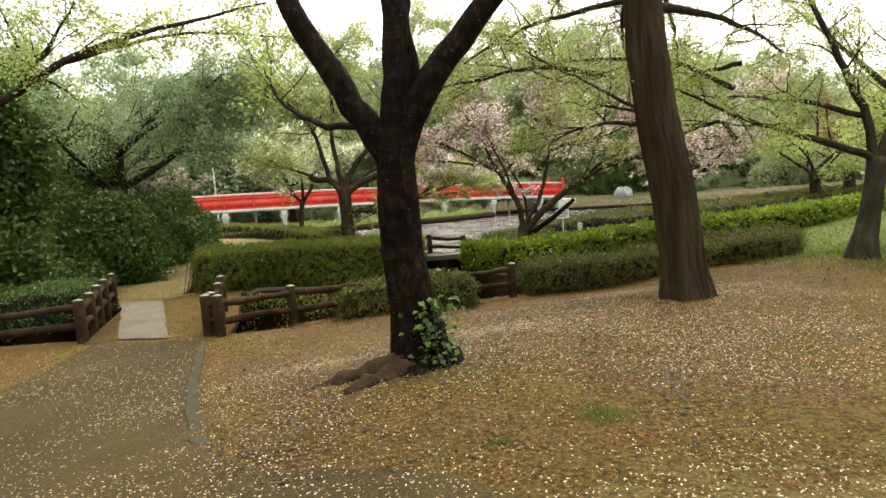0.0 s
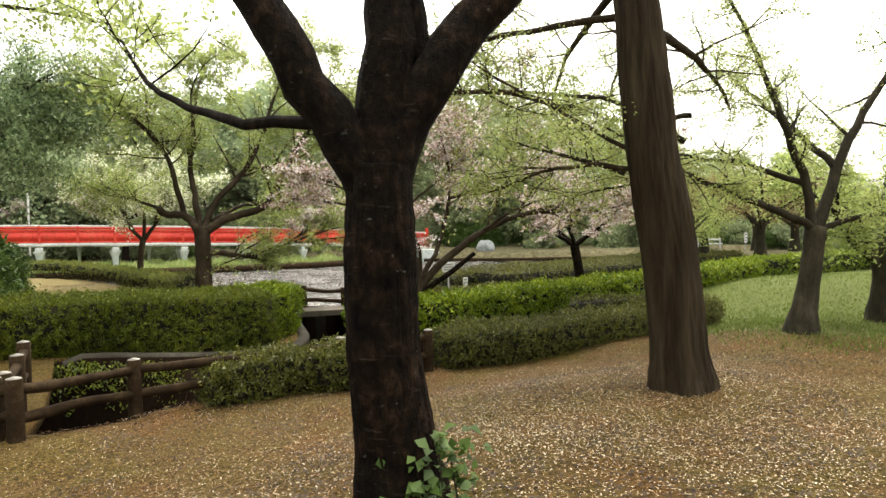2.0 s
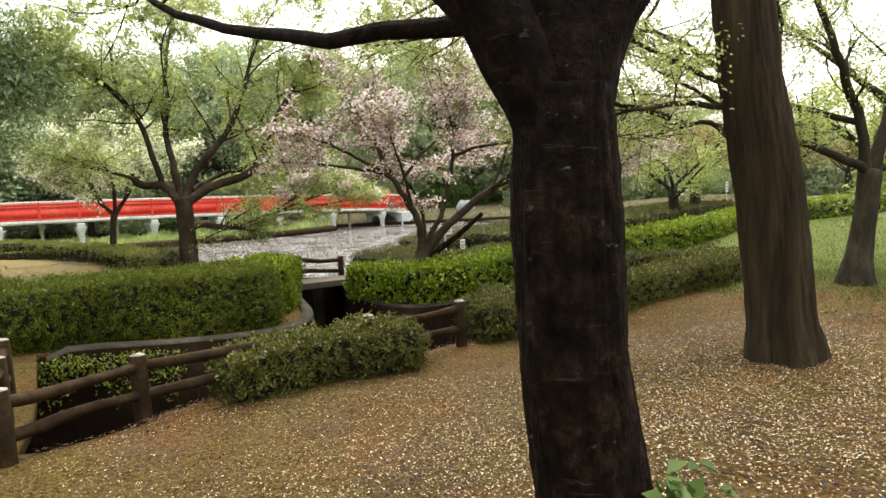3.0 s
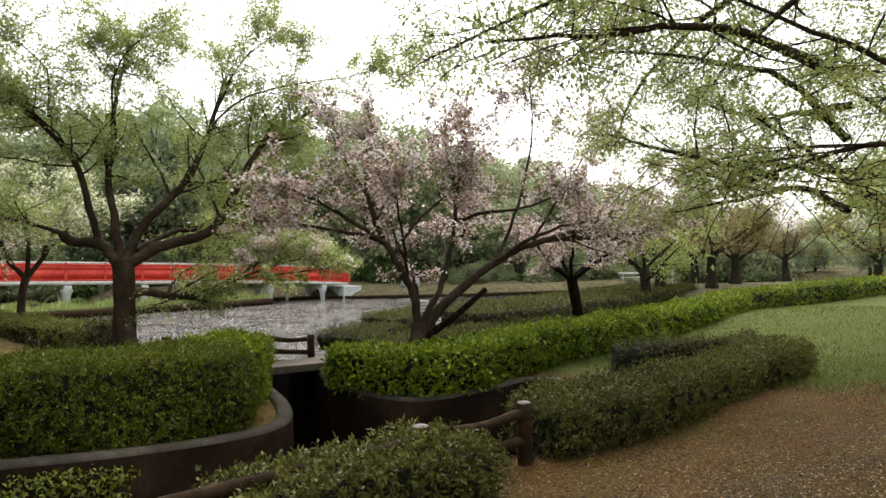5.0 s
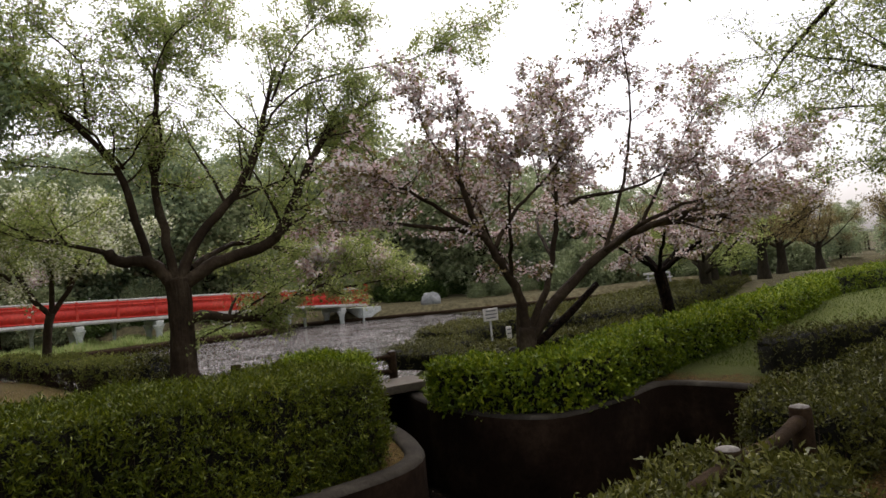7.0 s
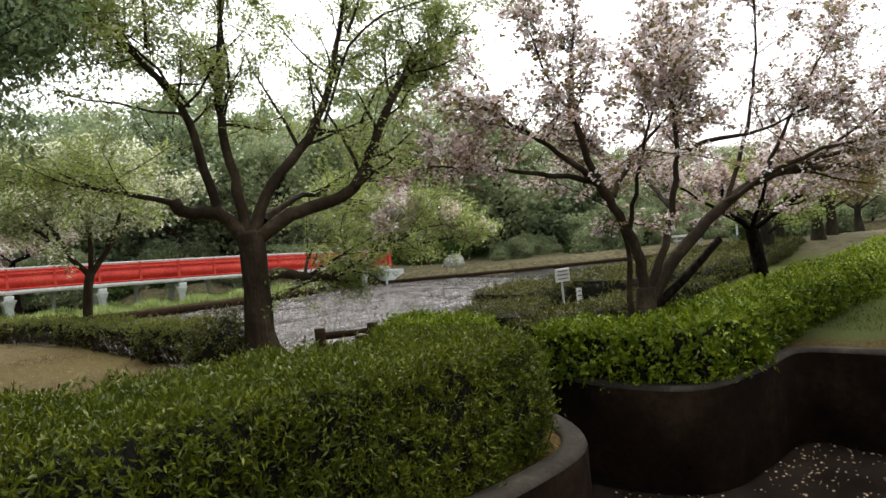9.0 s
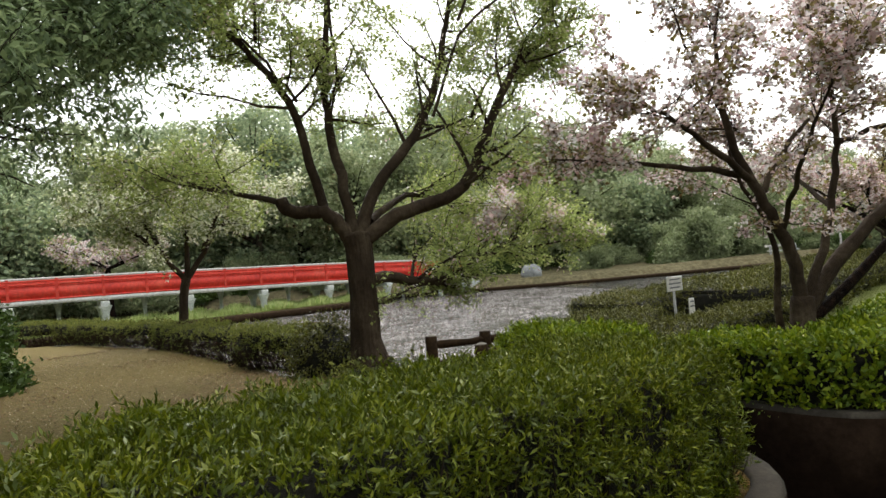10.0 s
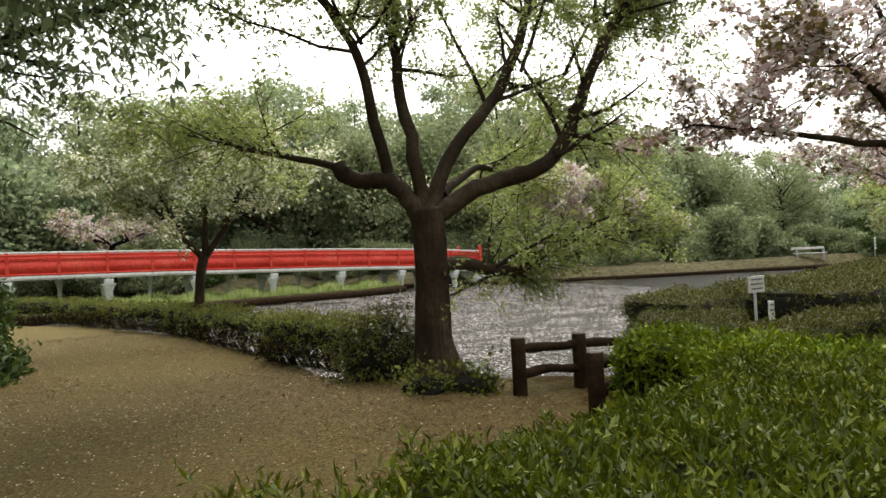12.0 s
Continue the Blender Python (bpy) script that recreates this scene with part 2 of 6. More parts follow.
def ground_material():
    """Leaf litter on soil, worn to bare earth, turning to lawn where the attribute 'lawn' says grass grows."""
    m, n, l, b = material("ground_litter", 0.95, 0, 0.15)
    fleck = noise_node(n, l, 30, 8, 0.82)
    mid = noise_node(n, l, 3.2, 5, 0.65)
    broad = noise_node(n, l, 0.35, 4, 0.6)
    soil = ramp(n, l, fleck.outputs["Fac"], [(0.38, (0.006, 0.004, 0.0012)), (0.47, (0.058, 0.036, 0.0095)), (0.57, (0.143, 0.086, 0.023)), (0.68, (0.3, 0.21, 0.08))])
    earth = ramp(n, l, fleck.outputs["Fac"], [(0.36, (0.0229, 0.01539, 0.004899)), (0.5, (0.09731, 0.06669, 0.021)), (0.7, (0.2175, 0.1539, 0.06159))])
    where = ramp(n, l, mid.outputs["Fac"], [(0.42, (0, 0, 0)), (0.62, (1, 1, 1))])
    c = mix(n, l, where.outputs[0], soil.outputs[0], earth.outputs[0])
    moss = noise_node(n, l, 1.3, 5, 0.65)
    tint = ramp(n, l, moss.outputs["Fac"], [(0.36, (1.25, 0.98, 0.8)), (0.5, (1.0, 0.98, 0.8)), (0.64, (0.95, 1.05, 0.5))])
    c = mix(n, l, 0.8, c, tint.outputs[0], "MULTIPLY")
    grass = ramp(n, l, fleck.outputs["Fac"], [(0.3, (0.042, 0.052, 0.012)), (0.55, (0.094, 0.11, 0.025)), (0.75, (0.155, 0.16, 0.05))])
    dirt = ramp(n, l, fleck.outputs["Fac"], [(0.34, (0.05, 0.038, 0.0125)), (0.5, (0.145, 0.112, 0.04)), (0.68, (0.27, 0.21, 0.09))])
    bank = ramp(n, l, mid.outputs["Fac"], [(0.35, (0.055, 0.05, 0.024)), (0.5, (0.1, 0.088, 0.045)), (0.65, (0.15, 0.13, 0.07))])
    for key, colour in (("lawn", grass.outputs[0]), ("earth", dirt.outputs[0]), ("bank", bank.outputs[0])):
        at = n.new("ShaderNodeAttribute")
        at.attribute_name = key
        jag = n.new("ShaderNodeMath")
        jag.operation = "ADD"
        l.new(at.outputs["Fac"], jag.inputs[0])
        sh = n.new("ShaderNodeMath")
        sh.operation = "MULTIPLY_ADD"
        sh.inputs[1].default_value, sh.inputs[2].default_value = 1.2, -0.6
        l.new(mid.outputs["Fac"], sh.inputs[0])
        l.new(sh.outputs[0], jag.inputs[1])
        edge = ramp(n, l, jag.outputs[0], [(0.35, (0, 0, 0)), (0.65, (1, 1, 1))])
        c = mix(n, l, edge.outputs[0], c, colour)
    l.new(c, b.inputs["Base Color"])
    bump(n, l, b, fleck.outputs["Fac"], 1.0, 0.03)
    return m


def asphalt_material():
    m, n, l, b = material("asphalt_worn", 0.92, 0, 0.12)
    grain = noise_node(n, l, 60, 6, 0.78)
    broad = noise_node(n, l, 0.9, 5, 0.65)
    c = ramp(n, l, grain.outputs["Fac"], [(0.38, (0.02, 0.015, 0.006)), (0.52, (0.046, 0.035, 0.0145)), (0.66, (0.1, 0.076, 0.034))])
    t = ramp(n, l, broad.outputs["Fac"], [(0.35, (0.58, 0.58, 0.5)), (0.65, (1.3, 1.15, 0.95))])
    l.new(mix(n, l, 0.8, c.outputs[0], t.outputs[0], "MULTIPLY"), b.inputs["Base Color"])
    bump(n, l, b, grain.outputs["Fac"], 0.5, 0.006)
    return m


def water_material():
    m, n, l, b = material("pond_water", 0.06, 0, 0.6)
    b.inputs["IOR"].default_value = 1.33
    rip = noise_node(n, l, 2.6, 3, 0.55, (1, 0.8, 1))
    fine = noise_node(n, l, 9.0, 3, 0.55)
    murk = noise_node(n, l, 0.25, 3)
    c = ramp(n, l, murk.outputs["Fac"], [(0.3, (0.02, 0.02, 0.012)), (0.7, (0.05, 0.047, 0.032))])
    l.new(c.outputs[0], b.inputs["Base Color"])
    add = n.new("ShaderNodeMath")
    add.operation = "MULTIPLY_ADD"
    add.inputs[1].default_value = 0.35
    l.new(fine.outputs["Fac"], add.inputs[0])
    l.new(rip.outputs["Fac"], add.inputs[2])
    bump(n, l, b, add.outputs[0], 1.0, 0.4)
    return m


def still_water_material():
    """Shallow still water over dark mud."""
    m, n, l, b = material("ditch_water", 0.05, 0, 0.5)
    b.inputs["IOR"].default_value = 1.33
    mud = noise_node(n, l, 1.5, 5, 0.65)
    c = ramp(n, l, mud.outputs["Fac"], [(0.35, (0.012, 0.009, 0.007)), (0.7, (0.035, 0.026, 0.02))])
    l.new(c.outputs[0], b.inputs["Base Color"])
    rip = noise_node(n, l, 5.0, 2, 0.5)
    bump(n, l, b, rip.outputs["Fac"], 0.3, 0.01)
    return m


GROUND, ASPHALT, WATER, STILL = ground_material(), asphalt_material(), water_material(), still_water_material()

# ---- building tools ----
rng = np.random.default_rng(7)


def mesh_of(name, verts, faces, mats=(), smooth=False):
    """A mesh from an array of points and an array of faces (all with the same number of corners)."""
    verts, faces = np.asarray(verts, np.float32), np.asarray(faces, np.int32)
    me = bpy.data.meshes.new(name)
    k = faces.shape[1]
    me.vertices.add(len(verts))
    me.vertices.foreach_set("co", verts.ravel())
    me.loops.add(faces.size)
    me.loops.foreach_set("vertex_index", faces.ravel())
    me.polygons.add(len(faces))
    me.polygons.foreach_set("loop_start", np.arange(0, faces.size, k, dtype=np.int32))
    me.polygons.foreach_set("loop_total", np.full(len(faces), k, np.int32))
    if smooth:
        me.polygons.foreach_set("use_smooth", np.ones(len(faces), bool))
    for m in mats:
        me.materials.append(m)
    me.update(calc_edges=True)
    me.validate()
    return me


def part(name, me, parent=None, label="", kind=""):
    ob = new(name, me)
    if parent is not None:
        ob.parent = parent
        ob.matrix_parent_inverse = parent.matrix_basis.inverted()
    return tagged(ob, label=label, kind=kind)


def thing(name, at, label, category, group="", kind=""):
    ob = new(name)
    ob.empty_display_size = 0.2
    ob.location = at
    return tagged(ob, label, category, group, kind)


def bm_mesh(name, bm, mat, smooth=False):
    me = bpy.data.meshes.new(name)
    bm.to_mesh(me)
    bm.free()
    me.materials.append(mat)
    for p in me.polygons:
        p.use_smooth = smooth
    return me


def box_mesh(name, size, mat, bevel=0.01, centre=(0, 0, 0)):
    bm = bmesh.new()
    bmesh.ops.create_cube(bm, size=1, matrix=Matrix.Translation(centre) @ Matrix.Diagonal((*size, 1)))
    if bevel:
        bmesh.ops.bevel(bm, geom=bm.edges[:], offset=bevel, segments=2, affect="EDGES", profile=0.6)
    return bm_mesh(name, bm, mat)


def tube(points, radii, sides=8, cap=True, wob=0.0, seed=0):
    """Points and quads of a tapered tube along a line."""
    P, R = np.asarray(points, float), np.asarray(radii, float)
    n = len(P)
    T = np.gradient(P, axis=0)
    T /= np.linalg.norm(T, axis=1)[:, None] + 1e-9
    ref = np.array([1.0, 0.13, 0.07]) if abs(T[0][2]) > 0.7 else np.array([0.05, 0.1, 1.0])
    U = np.zeros_like(T)
    side = ref
    for i in range(n):
        side = side - T[i] * (T[i] @ side)
        side = side / (np.linalg.norm(side) + 1e-9)
        U[i] = side
    V = np.cross(T, U)
    a = np.linspace(0, 2 * np.pi, sides, endpoint=False)
    ring = R[:, None] * np.ones((n, sides))
    if wob:
        g = np.random.default_rng(seed)
        ring *= 1 + wob * (np.sin(3 * a + g.uniform(0, 6)) * 0.5 + g.normal(0, 0.5, (n, sides)))
    verts = (P[:, None, :] + ring[..., None] * (np.cos(a)[None, :, None] * U[:, None, :] + np.sin(a)[None, :, None] * V[:, None, :])).reshape(-1, 3)
    i, j = np.meshgrid(np.arange(n - 1), np.arange(sides), indexing="ij")
    f = np.stack([i * sides + j, i * sides + (j + 1) % sides, (i + 1) * sides + (j + 1) % sides, (i + 1) * sides + j], -1).reshape(-1, 4)
    if cap:
        verts = np.vstack([verts, P[-1] + T[-1] * R[-1] * 0.3])
        tip = len(verts) - 1
        j = np.arange(0, sides, 2)
        o = (n - 1) * sides
        f = np.vstack([f, np.stack([o + j, o + (j + 1) % sides, o + (j + 2) % sides, np.full(len(j), tip)], -1)])
    return verts, f


def join(pieces):
    vs, fs, o = [], [], 0
    for v, f in pieces:
        vs.append(v)
        fs.append(np.asarray(f) + o)
        o += len(v)
    return np.vstack(vs), np.vstack(fs)


def smooth_line(points, n):
    """n points on a rounded line through the given ones."""
    P = np.asarray(points, float)
    d = np.r_[0, np.cumsum(np.linalg.norm(np.diff(P, axis=0), axis=1))]
    s = np.linspace(0, d[-1], n)
    Q = np.stack([np.interp(s, d, P[:, k]) for k in range(P.shape[1])], 1)
    for _ in range(2):
        Q[1:-1] = 0.25 * Q[:-2] + 0.5 * Q[1:-1] + 0.25 * Q[2:]
    return Q


def leaf_cards(at, along, up, length, width, fold=0.25):
    """One folded blade for each row: points (4 each) and quads."""
    n = len(at)
    along = along / (np.linalg.norm(along, axis=1)[:, None] + 1e-9)
    side = np.cross(along, up)
    side /= np.linalg.norm(side, axis=1)[:, None] + 1e-9
    nor = np.cross(side, along)
    L, Wd = np.asarray(length)[:, None], np.asarray(width)[:, None]
    mid = at + along * L * 0.45
    v = np.stack([at, mid + side * Wd * 0.5 + nor * Wd * fold, at + along * L - nor * L * 0.06, mid - side * Wd * 0.5 + nor * Wd * fold], 1).reshape(-1, 3)
    return v, np.arange(4 * n).reshape(-1, 4)


def random_dirs(n, g, flat=1.0):
    d = g.normal(size=(n, 3))
    d[:, 2] *= flat
    return d / (np.linalg.norm(d, axis=1)[:, None] + 1e-9)


def sample_faces(v, f, density, g):
    """Random points on quads and their normals, density a square metre."""
    v = np.asarray(v)
    a, b, c, d = (v[f[:, k]] for k in range(4))
    nrm = np.cross(c - a, d - b)
    area = 0.5 * np.linalg.norm(nrm, axis=1)
    n = int(area.sum() * density)
    pick = g.choice(len(f), n, p=area / area.sum())
    s, t = g.random(n)[:, None], g.random(n)[:, None]
    p = (a[pick] * (1 - s) + b[pick] * s) * (1 - t) + (d[pick] * (1 - s) + c[pick] * s) * t
    q = nrm[pick] / (np.linalg.norm(nrm[pick], axis=1)[:, None] + 1e-9)
    return p, q


def lumps(p, scale, seed=0.0):
    return np.array([noise.noise(Vector((x * scale + seed, y * scale, z * scale))) for x, y, z in p])


def inside(poly, x, y):
    """Which points lie in a polygon."""
    poly = np.asarray(poly, float)
    c = np.zeros(np.shape(x), bool)
    j = len(poly) - 1
    for i in range(len(poly)):
        xi, yi, xj, yj = *poly[i], *poly[j]
        c ^= ((yi > y) != (yj > y)) & (x < (xj - xi) * (y - yi) / (yj - yi + 1e-12) + xi)
        j = i
    return c


def edge_distance(line, x, y):
    line = np.asarray(line, float)
    best = np.full(np.shape(x), 1e9)
    for (ax, ay), (bx, by) in zip(line[:-1], line[1:]):
        t = np.clip(((x - ax) * (bx - ax) + (y - ay) * (by - ay)) / ((bx - ax) ** 2 + (by - ay) ** 2 + 1e-12), 0, 1)
        best = np.minimum(best, np.hypot(x - ax - t * (bx - ax), y - ay - t * (by - ay)))
    return best

# ---- the lie of the land ----
HEIGHTS = [(0.3, 0.5, 0.02), (0.5, 5, 0.08), (-2.5, 8.6, -0.38), (-2.47, 9.98, -0.48), (2.9, 7.8, -0.02), (6.75, 10.5, -0.12), (1.2, 11.3, -0.52), (-3.3, 18.5, -0.15), (-6, 26, -0.15), (-4.1, 10, -0.28), (-4.7, 12.2, -0.2), (5, 12.2, -0.3), (14, 16, 0.0), (-6, 4, -0.1), (6, 2, 0.12), (-1.9, 18.3, -0.36), (20, 30, 0.1), (-0.8, 14.8, -0.6), (1.9, 16.6, -0.65), (4.4, 16.4, -0.6), (5.8, 14.6, -0.45), (4, 21.5, -0.6), (12, 26, -0.4), (1.5, 15.0, -0.72), (2.8, 15.4, -0.72), (4.0, 15.8, -0.7), (4.4, 14.2, -0.68), (-12, 12, -0.2), (-12, 30, -0.15)]
DITCH = [(-12, 9.2), (-5.2, 9.25), (-3.5, 9.25), (-3.0, 9.35), (-2.3, 10.3), (0.0, 11.15), (1.3, 11.75), (3.0, 12.15), (4.55, 12.6), (4.3, 13.7), (4.1, 14.6), (3.85, 15.75), (3.7, 15.72), (2.9, 15.4), (2.3, 15.2), (1.7, 15.05), (1.3, 15.12), (0.85, 15.6), (0.5, 16.3), (0.35, 17.2), (0.35, 18.6), (-0.75, 18.6), (-0.75, 17.3), (-0.5, 15.6), (-0.55, 14.9), (-0.66, 14.3), (-0.95, 13.92), (-1.5, 13.6), (-2.6, 12.9), (-4.4, 12.2), (-6.2, 11.7), (-12, 11.5)]
DITCH = [tuple(p) for p in smooth_line(DITCH + DITCH[:1], 190)[:-1]]
POND = [(0.4, 18.9), (-0.9, 18.9), (-2.3, 19.2), (-3.2, 20.2), (-3.6, 22.0), (-5.2, 25.6), (-8.5, 31), (-14, 35), (-24, 38), (-60, 40), (-60, 62), (-14, 60), (4, 56), (8, 53.5), (10.5, 52), (16, 48.5), (24, 47), (40, 44), (60, 42), (60, 34), (24, 33.5), (14, 31), (7.5, 27.0), (3.5, 24.5), (2.0, 22), (0.9, 20)]
ISLE = [(-40, 35.4), (-22, 40.9), (-9.7, 44.9), (-3, 47.0), (1.2, 48.3), (3.4, 50.2), (2.6, 52.4), (-1, 53), (-10, 51), (-22, 47.5), (-40, 42)]
WATER_Z = -0.98
DITCH_Z = -1.9


def base_height(x, y):
    x, y = np.asarray(x, float), np.asarray(y, float)
    w, v = np.zeros_like(x), np.zeros_like(x)
    for a, b, c in HEIGHTS:
        k = 1 / ((x - a) ** 2 + (y - b) ** 2 + 0.6) ** 1.5
        w, v = w + k, v + k * c
    h = v / w
    far = np.clip((y - 52) / 60, 0, 1)
    return h + far * 4.0 + np.clip((x - 20) / 60, 0, 1) * 0.6


def height(x, y):
    return float(base_height(np.array([x]), np.array([y]))[0])


def build_ground():
    def axis(lo, hi, fine, out_lo, out_hi):
        mid = np.arange(lo, hi + 1e-6, fine)
        grow = fine * 1.2 ** np.arange(1, 40)
        a = lo - np.cumsum(grow)
        b = hi + np.cumsum(grow)
        return np.r_[out_lo, a[a > out_lo][::-1], mid, b[b < out_hi], out_hi]

    xs, ys = axis(-9, 9, 0.09, -900, 900), axis(-1, 22, 0.09, -500, 1500)
    xs = np.unique(np.r_[xs, np.arange(-30, 40, 1.0)])
    ys = np.unique(np.r_[ys, np.arange(22, 66, 0.8)])
    X, Y = np.meshgrid(xs, ys)
    Z = base_height(X, Y)
    near = (np.abs(X) < 14) & (Y < 24)
    Z += np.where(near, 0.02 * np.sin(X * 2.1 + Y * 1.3) * np.sin(Y * 1.7 - X * 0.6), 0.0)
    ring = DITCH + DITCH[:1]
    Z = np.where(inside(DITCH, X, Y) | (edge_distance(ring, X, Y) < 0.14), -1.95, Z)
    pond = inside(POND, X, Y)
    shore = edge_distance(POND + POND[:1], X, Y)
    bed = np.maximum(-2.0, WATER_Z + 0.05 - 0.6 * shore)
    Z = np.where(pond, bed, np.where((shore < 2.0) & (Y > 19), np.minimum(Z, WATER_Z + 0.12 + 0.6 * shore), Z))
    isle = inside(ISLE, X, Y)
    Z = np.where(isle, WATER_Z + 0.42, Z)
    n, m = len(ys), len(xs)
    i, j = np.meshgrid(np.arange(n - 1), np.arange(m - 1), indexing="ij")
    f = np.stack([i * m + j, i * m + j + 1, (i + 1) * m + j + 1, (i + 1) * m + j], -1).reshape(-1, 4)
    me = mesh_of("ground", np.stack([X, Y, Z], -1).reshape(-1, 3), f, [GROUND], True)
    lawn = np.zeros_like(X)
    lawn = np.maximum(lawn, (Y < 16.9 + 0.4 * (X - 5)) * np.clip((X - 5.6 - 0.35 * np.clip(10.4 - Y, -8, 30)) / 1.6, 0, 1) * np.clip((Y - 9.3) / 1.2, 0, 1))
    lawn = np.maximum(lawn, inside([(1.4, 12.0), (5.2, 12.6), (14, 14), (14, 17.5), (4.6, 16.6), (4.9, 14.2), (4.5, 12.8)], X, Y) * 0.75)
    bank = np.clip((Y - 46) / 3, 0, 1) * np.where(isle, 0.0, 0.8)
    bank = np.maximum(bank, np.clip((X - 13) / 5, 0, 1) * np.clip((Y - 22) / 3, 0, 1) * 0.7)
    lawn = np.maximum(lawn, ((X > 0.6) & (Y < 36) & (Y > 16.9 + 0.4 * (X - 5)) & (Y > 16.4)) * 0.85)
    lawn = np.maximum(lawn, isle * 1.0)
    lawn = np.maximum(lawn, np.clip((-6.4 - X) / 1.5, 0, 1) * (Y < 17) * 0.45)
    earth = np.zeros_like(X)
    plaza = [(-4.2, 11.6), (-6.3, 11.5), (-7.6, 15), (-8.6, 19), (-9.0, 24), (-12.5, 31), (-11, 32.5), (-8.8, 30), (-6.4, 25.6), (-4.4, 21.4), (-2.6, 19.0), (-1.7, 18.6), (-1.9, 17), (-3, 15.2), (-5.2, 14.6), (-5.5, 12.4)]
    soft = np.clip(0.5 + np.where(inside(plaza, X, Y), 1, -1) * edge_distance(plaza + plaza[:1], X, Y) / 1.0, 0, 1)
    earth = np.maximum(earth, soft * 1.05)
    road = edge_distance([(-0.4, 2.4), (2.0, 2.6), (6, 4.6), (14, 9), (40, 20)], X, Y)
    earth = np.maximum(earth, np.clip(1.55 - road / 0.95, 0, 1) * 0.45 * (X > -1))
    for key, value in (("lawn", lawn), ("earth", earth), ("bank", bank)):
        at = me.attributes.new(key, "FLOAT", "POINT")
        at.data.foreach_set("value", value.ravel().astype(np.float32))
    tagged(new("ground", me), "leaf-strewn brown park soil merging into short lawn", "ground", kind="structure")


build_ground()


def build_water():
    xs, ys = np.linspace(-62, 62, 3), np.r_[18.75, 40, 64]
    X, Y = np.meshgrid(xs, ys)
    f = [(i * 3 + j, i * 3 + j + 1, (i + 1) * 3 + j + 1, (i + 1) * 3 + j) for i in range(2) for j in range(2)]
    tagged(new("pond_water", mesh_of("pond_water", np.stack([X, Y, np.full_like(X, WATER_Z)], -1).reshape(-1, 3), f, [WATER])), "rippled grey pond water reflecting a white sky", "water", kind="structure")
    me = mesh_of("ditch_water", [(-12, 9, DITCH_Z), (5, 9, DITCH_Z), (5, 18.6, DITCH_Z), (-12, 18.6, DITCH_Z)], [(0, 1, 2, 3)], [STILL])
    tagged(new("ditch_water", me), "thin still dark water on the ditch floor", "water", kind="structure")


build_water()


def strip(line_a, line_b, lift, rows, cols, name, mat):
    """A sheet between two lines, laid on the ground."""
    A, B = smooth_line(line_a, rows), smooth_line(line_b, rows)
    t = np.linspace(0, 1, cols)[None, :, None]
    P = A[:, None, :2] * (1 - t) + B[:, None, :2] * t
    Z = base_height(P[..., 0], P[..., 1]) + 0.02 * np.sin(P[..., 0] * 2.1 + P[..., 1] * 1.3) * np.sin(P[..., 1] * 1.7 - P[..., 0] * 0.6) + lift
    V = np.concatenate([P, Z[..., None]], -1).reshape(-1, 3)
    i, j = np.meshgrid(np.arange(rows - 1), np.arange(cols - 1), indexing="ij")
    f = np.stack([i * cols + j, i * cols + j + 1, (i + 1) * cols + j + 1, (i + 1) * cols + j], -1).reshape(-1, 4)
    return mesh_of(name, V, f, [mat], True)


LEFT_EDGE = [(-5.0, -14), (-4.7, 0), (-4.6, 4), (-4.65, 6.6), (-5.0, 8.9)]
KERB_LINE = [(-3.42, 8.75), (-2.56, 6.4), (-1.95, 5.0), (-1.70, 4.5), (-1.45, 4.08), (-1.12, 3.83), (-0.76, 3.66), (-0.05, 3.58)]
RIGHT_EDGE = [(2.6, -14), (2.4, -3), (1.7, 1.0), (0.9, 2.6), (-0.05, 3.5)] + [(x - 0.06, y - 0.02) for x, y in KERB_LINE[-2::-1]]
tagged(new("path", strip(LEFT_EDGE, RIGHT_EDGE, 0.012, 220, 40, "path", ASPHALT)), "worn grey asphalt footpath strewn with pale petals", "path", kind="structure")


def build_kerb():
    root = thing("kerb", (-2.5, 6.4, height(-2.5, 6.4)), "mossy grey flush kerb of concrete stones", "kerb", kind="structure")
    me = box_mesh("kerb_stone", (0.58, 0.1, 0.12), KERB, 0.012, (0, 0, -0.02))
    d = smooth_line(KERB_LINE, 200)
    s = np.r_[0, np.cumsum(np.linalg.norm(np.diff(d, axis=0), axis=1))]
    for k, u in enumerate(np.arange(0.3, 5.6, 0.595)):
        x, y = np.interp(u, s, d[:, 0]), np.interp(u, s, d[:, 1])
        x2, y2 = np.interp(u + 0.1, s, d[:, 0]), np.interp(u + 0.1, s, d[:, 1])
        x1, y1 = np.interp(u - 0.1, s, d[:, 0]), np.interp(u - 0.1, s, d[:, 1])
        ob = part("kerb_stone", me)
        ob.parent = root
        ob.matrix_parent_inverse = root.matrix_basis.inverted()
        ob.matrix_basis = pose(x, y, height(x, y) - 0.022 + 0.004 * math.sin(k * 2.3), 0, 1.5 * math.sin(k), math.degrees(math.atan2(y2 - y1, x2 - x1)))


build_kerb()


